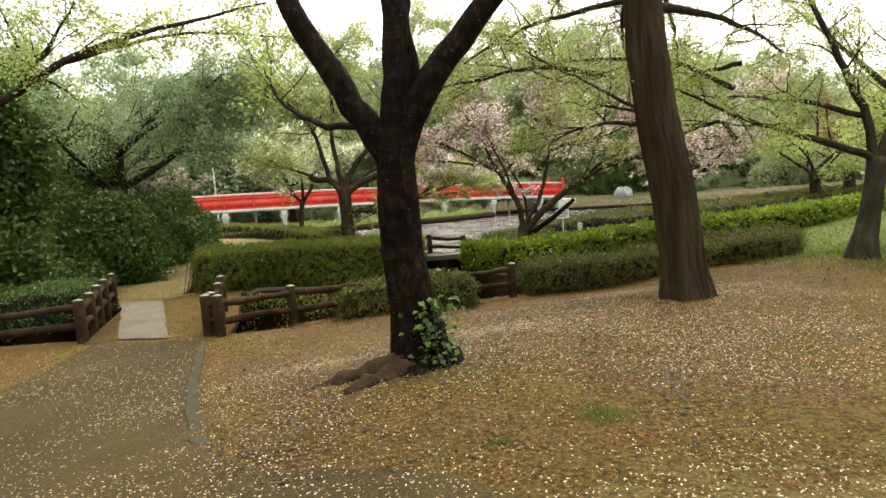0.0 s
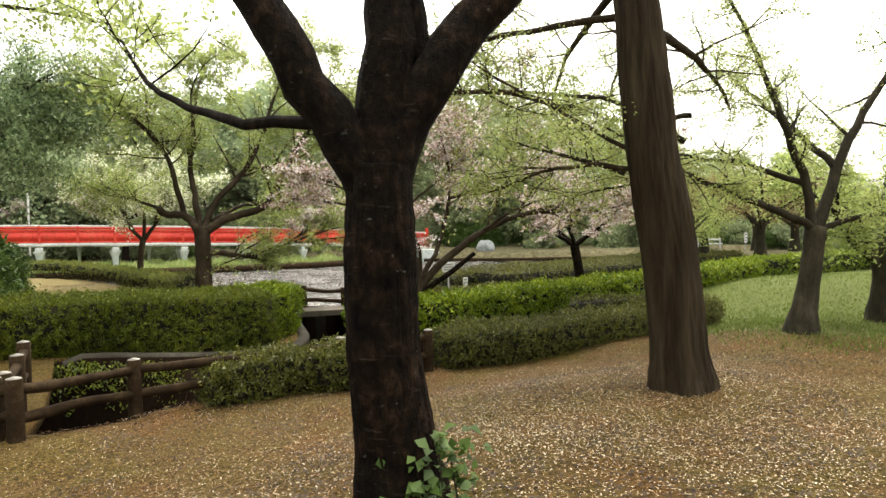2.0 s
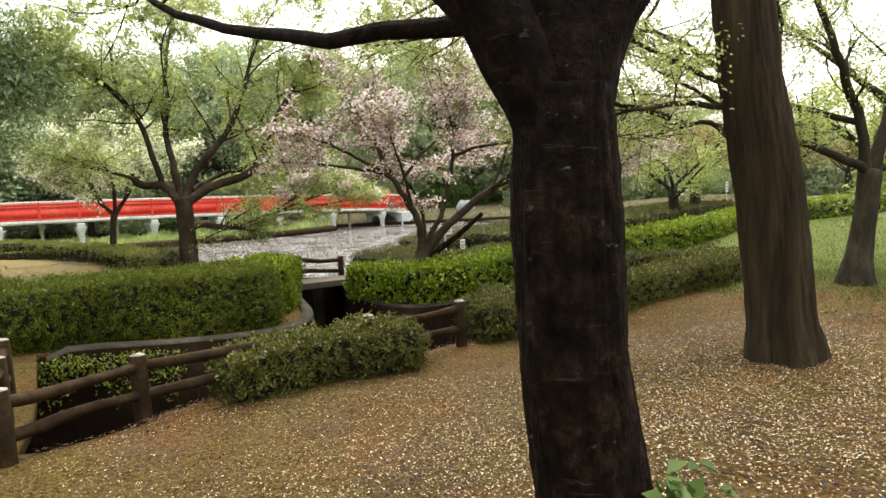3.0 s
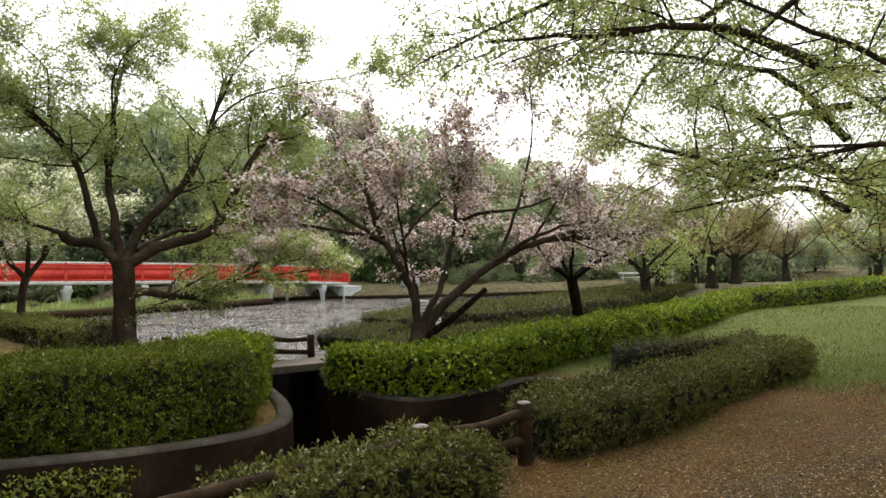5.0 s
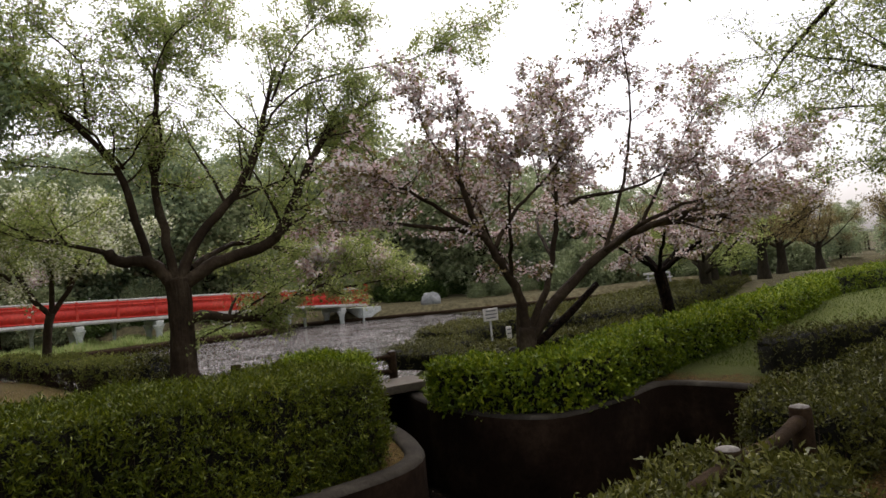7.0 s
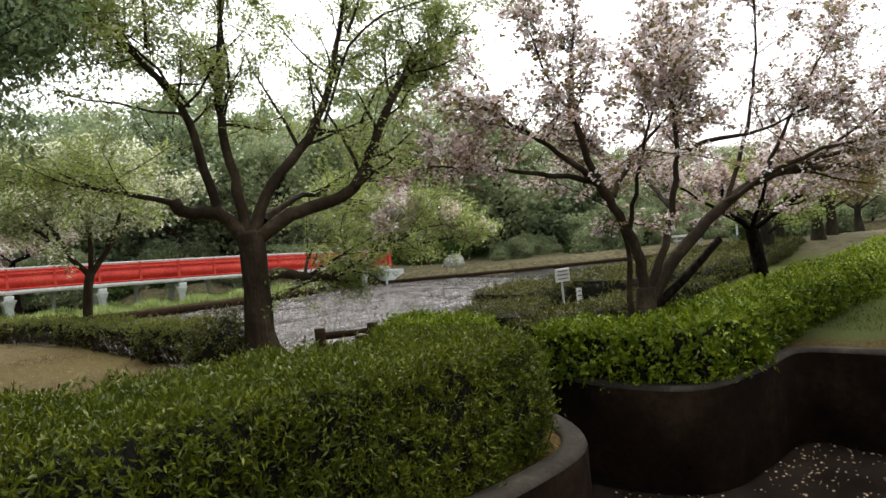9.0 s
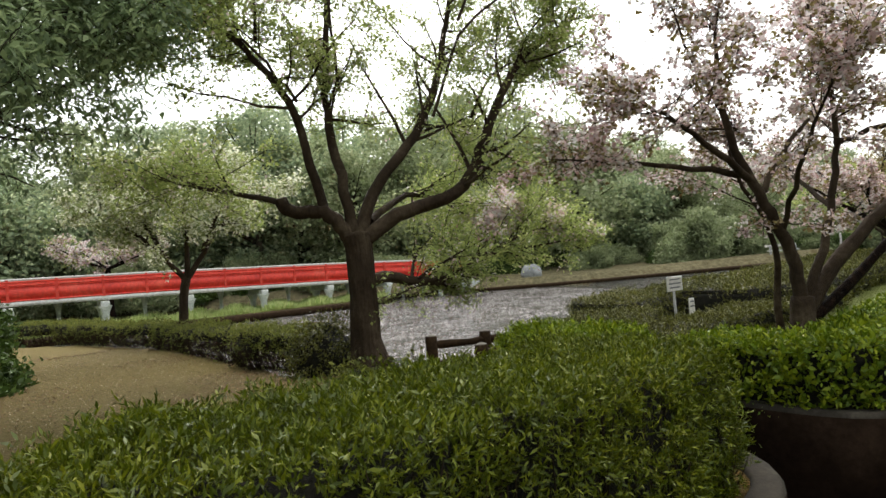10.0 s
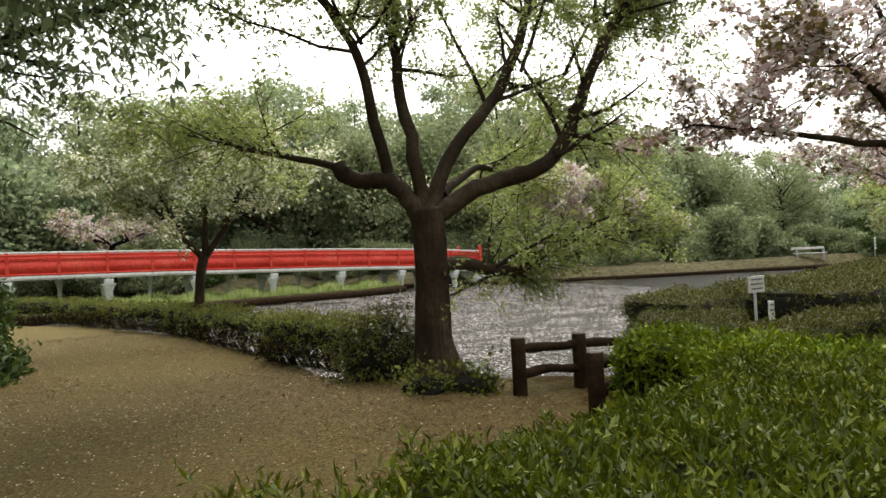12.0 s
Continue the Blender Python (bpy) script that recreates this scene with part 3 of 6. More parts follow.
def build_ditch_wall():
    """The concrete lining of the ditch, with a rounded rim."""
    P = np.array(DITCH + DITCH[:1])
    T = np.gradient(P, axis=0)
    T /= np.linalg.norm(T, axis=1)[:, None]
    N = np.stack([T[:, 1], -T[:, 0]], 1)
    rim = base_height(P[:, 0] + N[:, 0] * 0.25, P[:, 1] + N[:, 1] * 0.25) + np.where(P[:, 1] < 12.4, -0.05, 0.05)
    rows = [(0.0, -2.0, 0), (0.0, -0.05, 1), (0.03, 0.0, 1), (0.19, 0.0, 1), (0.22, -0.03, 1), (0.22, -0.5, 1)]
    V = np.stack([np.stack([P[:, 0] + N[:, 0] * o, P[:, 1] + N[:, 1] * o, (rim + z) if r else np.full(len(P), z)], 1) for o, z, r in rows], 1).reshape(-1, 3)
    k = len(rows)
    i, j = np.meshgrid(np.arange(len(P) - 1), np.arange(k - 1), indexing="ij")
    f = np.stack([i * k + j, (i + 1) * k + j, (i + 1) * k + j + 1, i * k + j + 1], -1).reshape(-1, 4)
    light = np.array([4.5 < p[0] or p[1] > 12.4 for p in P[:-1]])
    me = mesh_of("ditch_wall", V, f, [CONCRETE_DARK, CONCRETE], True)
    # inner faces and the near side get the concrete with painted-in shade
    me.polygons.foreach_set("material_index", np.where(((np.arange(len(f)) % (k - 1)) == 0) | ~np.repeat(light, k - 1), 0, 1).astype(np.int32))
    tagged(new("ditch_wall", me), "dark brown concrete ditch wall, shade painted into its faces, with a pale rounded rim", "wall", kind="structure")
    me = box_mesh("weir_wall", (1.2, 0.25, 1.5), CONCRETE, 0.03, (-0.2, 18.72, -1.25))
    tagged(new("weir_wall", me), "low concrete weir between pond and ditch", "wall", kind="structure")


build_ditch_wall()


def build_deck():
    """The small bridge that carries the path over the ditch."""
    A, B = [(-5.12, 8.85), (-5.6, 10.3), (-6.2, 12.35)], [(-3.28, 8.85), (-3.48, 10.3), (-4.1, 12.35)]
    root = thing("footbridge_deck", (-4.5, 10, -0.3), "pale concrete footbridge deck over the ditch", "bridge deck", kind="structure")
    a, b = smooth_line(A, 10), smooth_line(B, 10)
    V, F = [], []
    for k in range(10):
        for p, dz in ((a[k], 0), (b[k], 0), (b[k], -0.22), (a[k], -0.22)):
            V.append((p[0], p[1], height(p[0], p[1]) + 0.008 + dz))
    for k in range(9):
        o = k * 4
        for q in range(4):
            F.append((o + q, o + (q + 1) % 4, o + 4 + (q + 1) % 4, o + 4 + q))
    part("slab", mesh_of("slab", V, F, [GROUND]), root, "slab under trodden leaf litter")
    # bare strip in a paler colour that stands in for the wet deck's sheen
    PALE_EDGES = [(-4.74, 8.98), (-6.45, 12.29)], [(-4.01, 8.92), (-5.43, 11.86)]
    c, d = smooth_line(PALE_EDGES[0], 12), smooth_line(PALE_EDGES[1], 12)
    W, Q = [], []
    for k in range(12):
        for q in range(9):
            p = c[k] * (1 - q / 8) + d[k] * (q / 8)
            edge = (0.04 * noise.noise(Vector((k * 0.7, q * 0.3, 2.0))) + 0.02) if q in (0, 8) else 0
            y = min(12.3, max(8.87, p[1] + edge))
            W.append((p[0] + edge, y, height(p[0] + edge, y) + 0.016))
    for k in range(11):
        for q in range(8):
            Q.append((k * 9 + q, k * 9 + q + 1, k * 9 + q + 10, k * 9 + q + 9))
    part("sheen_strip", mesh_of("sheen_strip", W, Q, [DECK]), root, "pale bare strip along the deck, wet sheen put into its colour")


build_deck()

# ---- plants ----
def hedge(points, width, top, label, leaf, size=0.05, density=1700, seed=1, base=None, group="hedges", round_top=0.12, name="hedge", gaps=-0.12, stems=0, broad=1.0, upright=0.35, airy=False):
    """A clipped hedge along a line: a solid near-black core for the shade inside and a shell of leaves. top: heights at
    the line's points.
    """
    g = np.random.default_rng(seed)
    L = smooth_line([(*p, t) for p, t in zip(points, top)], max(8, int(6 * len(points) + 2 * np.ptp(np.asarray(points)[:, 0]))))
    n = len(L)
    T = np.gradient(L[:, :2], axis=0)
    T /= np.linalg.norm(T, axis=1)[:, None]
    N = np.stack([-T[:, 1], T[:, 0]], 1)
    prof = [(-0.46, 0.0), (-0.5, 0.35), (-0.5, 0.72), (-0.485, 0.95), (-0.40, 1.01), (0.0, 1.02), (0.40, 1.01), (0.485, 0.95), (0.5, 0.72), (0.5, 0.35), (0.46, 0.0)]
    k = len(prof)
    V = np.zeros((n, k, 3))
    for i in range(n):
        e = min(i, n - 1 - i)
        shrink = 1.0 if e > 1 else (0.82, 0.95)[e]
        for j, (u, h) in enumerate(prof):
            x, y = L[i, :2] + N[i] * u * width * shrink
            z0 = (height(x, y) if base is None else base) - 0.03
            z1 = L[i, 2] - (0.04 if e == 0 else 0)
            V[i, j] = (x, y, z0 + (z1 - z0) * h)
    flat = V.reshape(-1, 3)
    bulge = lumps(flat, 1.6, seed * 3.1) * 0.13 + lumps(flat, 5, seed) * 0.06
    out = np.zeros_like(flat)
    out[:, :2] = np.repeat(N, k, 0) * np.sign([p[0] for p in prof] * n)[:, None]
    out[:, 2] = np.array([1.0 if 3 < j < 7 else 0.0 for j in range(k)] * n)
    flat = flat + out * bulge[:, None]
    i, j = np.meshgrid(np.arange(n - 1), np.arange(k - 1), indexing="ij")
    f = np.stack([i * k + j, i * k + j + 1, (i + 1) * k + j + 1, (i + 1) * k + j], -1).reshape(-1, 4)
    ends = []
    for o in (0, (n - 1) * k):
        for a in range(k // 2):
            q = [o + a, o + a + 1, o + k - 2 - a, o + k - 1 - a]
            ends.append(q if o else q[::-1])
    f = np.vstack([f, np.array(ends)[:, ::1]])
    c = flat.mean(0)
    root = thing(name, (c[0], c[1], height(c[0], c[1]) if base is None else base), label, "hedge", group)
    p, q = sample_faces(flat, f, density, g)
    mid = L[np.argmin((p[:, None, 0] - L[None, :, 0]) ** 2 + (p[:, None, 1] - L[None, :, 1]) ** 2, axis=1)]
    outw = p - np.c_[mid[:, :2], np.full(len(p), 0) + mid[:, 2] - 0.35]
    q = np.where((np.sum(q * outw, 1) < 0)[:, None], -q, q)
    tuft = 6
    p, q = np.repeat(p[::tuft], tuft, 0), np.repeat(q[::tuft], tuft, 0)
    m = len(p)
    p = p + g.normal(0, size * 0.28, (m, 3)) + q * (np.repeat(g.normal(-0.018, 0.042, m // tuft + 1), tuft)[:m] + (0.06 if upright > 0.5 else 0.035) * lumps(p, 9, seed * 2.3))[:, None]
    d = q * g.uniform(0.1, 0.8, m)[:, None] + random_dirs(m, g) * 0.95 + np.array([0, 0, upright])
    s = size * g.uniform(0.6, 1.35, m)
    v, lf = leaf_cards(p, d, q + random_dirs(m, g) * 0.7, s, s * broad * g.uniform(0.28, 0.45, m))
    thin = lumps(p, 8.5, seed * 1.7)
    side = np.abs(q[:, 2]) < 0.6
    keep = ~side | (thin + g.normal(0, 0.12, m) > gaps)
    low = np.array([height(a, b) for a, b in L[:, :2]]).mean() if airy else -9.0
    if airy:
        keep &= (p[:, 2] > low + 0.28 + g.normal(0, 0.05, m)) | (g.random(m) < 0.22)
    v, lf = v.reshape(-1, 4, 3)[keep].reshape(-1, 3), np.arange(4 * keep.sum()).reshape(-1, 4)
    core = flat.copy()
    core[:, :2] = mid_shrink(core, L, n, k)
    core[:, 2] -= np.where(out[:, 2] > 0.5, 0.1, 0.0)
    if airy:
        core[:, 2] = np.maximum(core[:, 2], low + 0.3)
    part("shade_core", mesh_of("shade_core", core, f, [HEDGE_CORE], True), root)
    part("foliage", mesh_of("foliage", v, lf, [leaf]), root, kind="stuff")
    if stems:
        rods = []
        for k in g.integers(0, len(p), stems):
            if not side[k]:
                continue
            a, o = p[k], q[k]
            x, y = a[:2] - o[:2] * 0.06
            zb = (height(x, y) if base is None else base)
            rods.append(tube(smooth_line([(x - o[0] * 0.1, y - o[1] * 0.1, zb), (x + g.normal(0, 0.04), y + g.normal(0, 0.04), 0.5 * (zb + a[2])), tuple(a - o * 0.02)], 5), np.linspace(0.008, 0.003, 5), 3, False))
        part("stemwork", mesh_of("stemwork", *join(rods), [BARK_BROWN], True), root, kind="stuff")
    return root


def mid_shrink(core, L, n, k):
    c = np.repeat(L[:, :2], k, 0)
    d = core[:, :2] - c
    r = np.linalg.norm(d, axis=1)[:, None] + 1e-9
    return c + d * np.maximum(0.15, 1 - 0.1 / r)


def shrub(at, size, label, leaf, leaf_size=0.06, density=900, seed=1, group="shrubs", name="shrub", lump=0.3):
    """A rounded shrub: uneven near-black core for the shade inside and leaves on short shoots."""
    g = np.random.default_rng(seed)
    nu, nv = 22, 12
    u, w = np.meshgrid(np.linspace(0, 2 * np.pi, nu, endpoint=False), np.linspace(-0.35, 0.5 * np.pi, nv), indexing="ij")
    P = np.stack([np.cos(u) * np.cos(w), np.sin(u) * np.cos(w), np.sin(w)], -1).reshape(-1, 3)
    r = 1 + lump * lumps(P, 1.9, seed * 7.3) + lump * 0.5 * lumps(P, 4.5, seed)
    z0 = height(at[0], at[1])
    V = P * r[:, None] * np.array(size) + np.array([at[0], at[1], z0 + size[2] * 0.12])
    V[:, 2] = np.maximum(V[:, 2], z0 - 0.04)
    i, j = np.meshgrid(np.arange(nu), np.arange(nv - 1), indexing="ij")
    f = np.stack([i * nv + j, ((i + 1) % nu) * nv + j, ((i + 1) % nu) * nv + j + 1, i * nv + j + 1], -1).reshape(-1, 4)
    root = thing(name, (at[0], at[1], z0), label, "shrub", group)
    p, q = sample_faces(V, f, density, g)
    tuft = 9
    p, q = np.repeat(p[::tuft], tuft, 0), np.repeat(q[::tuft], tuft, 0)
    m = len(p)
    out = np.repeat(g.normal(0.0, 0.09, m // tuft + 1), tuft)[:m] + 0.28 * lump * lumps(p, 1.7, seed * 2.9)
    p = p + q * out[:, None] + g.normal(0, leaf_size * 0.75, (m, 3))
    d = q * g.uniform(0.2, 1.0, m)[:, None] + random_dirs(m, g)
    s = leaf_size * g.uniform(0.6, 1.4, m)
    v, lf = leaf_cards(p, d, q + random_dirs(m, g) * 0.8, s, s * g.uniform(0.4, 0.6, m))
    c = np.array([at[0], at[1], z0])
    part("shade_core", mesh_of("shade_core", c + (V - c) * 0.84, f, [HEDGE_CORE], True), root)
    part("foliage", mesh_of("foliage", v, lf, [leaf]), root, kind="stuff")
    return root


def grow(limb, g, count, length, rise, start=0.3, wander=0.25, r_scale=0.42, floor=-0.12):
    """Side shoots off a limb (points, radii): a list of limbs."""
    P, R = limb
    s = np.r_[0, np.cumsum(np.linalg.norm(np.diff(P, axis=0), axis=1))]
    out = []
    for k in range(count):
        u = (start + (1 - start) * (k + g.random()) / count) * s[-1]
        p = np.array([np.interp(u, s, P[:, c]) for c in range(3)])
        i = min(len(P) - 2, max(0, np.searchsorted(s, u) - 1))
        t = P[i + 1] - P[i]
        t = t / (np.linalg.norm(t) + 1e-9)
        d = t * 0.55 + random_dirs(1, g)[0] * 0.95 + np.array([0, 0, rise])
        d[2] = max(d[2], floor)
        d /= np.linalg.norm(d)
        ln = length * g.uniform(0.55, 1.25) * (1.15 - 0.5 * u / s[-1])
        n = 5
        pts = [p]
        for q in range(n - 1):
            d = d + random_dirs(1, g)[0] * wander + np.array([0, 0, rise * 0.15])
            d /= np.linalg.norm(d)
            pts.append(pts[-1] + d * ln / (n - 1))
        r0 = np.interp(u, s, R) * r_scale
        out.append((np.array(pts), np.linspace(max(r0, 0.004), max(0.0025, r0 * 0.25), n)))
    return out


def furrow(v, P, sides, relief, seed):
    """Bark relief on a trunk: ridges along it, bands across it, and a fluted foot."""
    ridge, band, flute = relief
    n = len(P)
    for i in range(n):
        for j in range(sides):
            k = i * sides + j
            d = v[k] - P[i]
            r = np.linalg.norm(d) + 1e-9
            a = 2 * math.pi * j / sides
            c, s, z = math.cos(a), math.sin(a), P[i][2]
            up = 1 - abs(noise.noise(Vector((c * 7.5 + seed, s * 7.5, z * 1.5)))) * 2.6
            up2 = noise.noise(Vector((c * 11, s * 11 + seed, z * 3.0)))
            across = noise.noise(Vector((c * 1.6, s * 1.6 + seed, z * 22)))
            foot = math.exp(-max(0, z - P[1][2]) * 4.5) * (math.sin(5 * a + seed) + 0.6 * math.sin(3 * a + 1))
            broad = noise.noise(Vector((c * 1.3 + seed, s * 1.3, z * 1.6)))
            v[k] = P[i] + d / r * (r + ridge * (up + 0.5 * up2) + band * across + flute * foot + 0.018 * broad)
    return v


def tree(name, label, trunk, limbs, bark, leaf, seed, leaf_size=0.06, leaves=8000, sub=7, sub_len=0.9, twigs=5, twig_len=0.45, rise=0.25, spread=0.12, width=0.55, second=None, second_share=0.0, bunch=1, group="trees", flat=1.0, trunk_sides=16, start=0.25, leaf_from=0, droop=0.0, wob=0.05, bury=0.25, relief=None):
    """A tree from its trunk and main limbs (points, thickness at both ends); boughs, twigs and leaves grow from them."""
    g = np.random.default_rng(seed)
    tp, tr = trunk
    P = smooth_line(tp, 110 if relief else 14)
    P = np.vstack([P[0] - np.array([0, 0, bury]), P])
    d = np.r_[0, np.cumsum(np.linalg.norm(np.diff(np.asarray(tp, float), axis=0), axis=1))]
    dd = np.r_[0, np.cumsum(np.linalg.norm(np.diff(P[1:], axis=0), axis=1))]
    R = np.interp(dd / dd[-1] * d[-1], d, tr)
    R = np.r_[R[0] * 1.25, R]
    root = thing(name, tuple(P[1]), label, "tree", group)
    tv, tf = tube(P, R, 96 if relief else trunk_sides, True, 0 if relief else wob, seed)
    if relief:
        tv = furrow(tv, P, 96, relief, seed)
    part("trunk", mesh_of("trunk", tv, tf, [bark], True), root)
    main = []
    for pts, r0, r1 in limbs:
        L = smooth_line(pts, max(6, 3 * len(pts)))
        L[1:-1] += g.normal(0, 0.012, (len(L) - 2, 3))
        rad = np.linspace(r0, r1, len(L)) 
        main.append((L, rad))
        part("limb", mesh_of("limb", *tube(L, rad, 9, True, wob, seed + len(main)), [bark], True), root)
    boughs, shoots = [], []
    for lm in main:
        if lm[1][-1] > 0.08:
            continue
        ln = np.linalg.norm(np.diff(lm[0], axis=0), axis=1).sum()
        boughs += grow(lm, g, max(2, int(sub * min(1.6, ln / 1.5))), sub_len, rise, start)
    tips = [(L[-3:], r[-3:]) for L, r in main if r[-1] <= 0.08]
    for b in boughs + tips:
        shoots += grow(b, g, twigs, twig_len, rise * 0.6 - droop, 0.15, floor=-0.3 - droop)
    pieces = [tube(p, r, 5, False) for p, r in boughs] + [tube(p, r, 3, False) for p, r in shoots]
    part("branchwork", mesh_of("branchwork", *join(pieces), [bark], True), root, kind="stuff")
    src = shoots + boughs
    A = np.array([s[0] for s in src])
    n = leaves // bunch
    pick = g.integers(0, len(A), n)
    u = g.uniform(0.15, 1.0, n) * 3.999
    i = u.astype(int)
    w = (u - i)[:, None]
    base = A[pick, i] * (1 - w) + A[pick, i + 1] * w
    base = np.repeat(base, bunch, 0) + g.normal(0, spread, (n * bunch, 3)) * (1 if bunch == 1 else 0.6)
    m = len(base)
    dirs = random_dirs(m, g, 0.7) + np.array([0, 0, -0.25 - droop])
    ups = random_dirs(m, g) * 0.7 + np.array([0, 0, 1.0]) * flat
    s = leaf_size * g.uniform(0.55, 1.4, m)
    v, f = leaf_cards(base, dirs, ups, s, s * width * g.uniform(0.8, 1.2, m))
    me = mesh_of("crown", v, f, [leaf] + ([second] if second else []))
    if second:
        me.polygons.foreach_set("material_index", (np.repeat(g.random(n), bunch) < second_share).astype(np.int32))
    part("crown", me, root, kind="stuff")
    return root


def auto_limbs(top, g, count, length, r, up=0.6, low=0.0):
    """Limbs fanned out round a trunk's top."""
    out = []
    for k in range(count):
        a = 2 * np.pi * (k + g.uniform(-0.3, 0.3)) / count
        d = np.array([math.cos(a), math.sin(a), up * g.uniform(0.6, 1.4)])
        p = np.array(top) - np.array([0, 0, low * g.random()])
        pts = [p]
        for q in range(3):
            pts.append(pts[-1] + d * length / 3 * g.uniform(0.8, 1.2))
            d = d + np.array([g.normal(0, 0.25), g.normal(0, 0.25), 0.12])
        out.append((pts, r * g.uniform(0.7, 1.0), r * 0.22))
    return out

# ---- trees near the path ----
def spray(root):
    """The flowering end of the broad cherry's long low bough, hanging over the water."""
    g = np.random.default_rng(88)
    lines = [smooth_line([(-1.45, 19.4, 1.0), (-0.7, 20.1, 1.45), (0.1, 20.9, 1.85), (1.1, 21.3, 2.05)], 9), smooth_line([(-0.7, 20.1, 1.45), (-0.3, 20.9, 1.9), (0.3, 21.4, 2.3)], 7), smooth_line([(-1.0, 19.8, 1.25), (-0.2, 20.3, 1.3), (0.9, 20.8, 1.4), (1.7, 21.0, 1.45)], 9)]
    limbs = [(L, np.linspace(0.035, 0.008, len(L))) for L in lines]
    shoots = [s for lm in limbs for s in grow(lm, g, 9, 0.6, 0.05, 0.2)]
    twigs = [s for b in shoots for s in grow(b, g, 4, 0.3, 0.05, 0.2)]
    part("flowering_bough", mesh_of("flowering_bough", *join([tube(p, r, 5, False) for p, r in limbs + shoots] + [tube(p, r, 3, False) for p, r in twigs]), [BARK_BROWN], True), root)
    A = np.array([s[0] for s in twigs])
    for mat, pick_high, n, name in ((BLOSSOM, True, 7000, "blossom"), (LEAF_SPRING, False, 3600, "foliage")):
        i = g.integers(0, len(A), n)
        p = A[i, g.integers(1, 5, n)] + g.normal(0, 0.06, (n, 3))
        cut = 1.6 + 0.12 * g.normal(size=n)
        p = p[(p[:, 2] > cut) == pick_high]
        m = len(p)
        sz = 0.075 * g.uniform(0.6, 1.4, m)
        v, f = leaf_cards(p, random_dirs(m, g, 0.7), random_dirs(m, g) * 0.7 + np.array([0, 0, 1.0]), sz, sz * (0.9 if pick_high else 0.55))
        part(name, mesh_of(name, v, f, [mat]), root, kind="stuff")


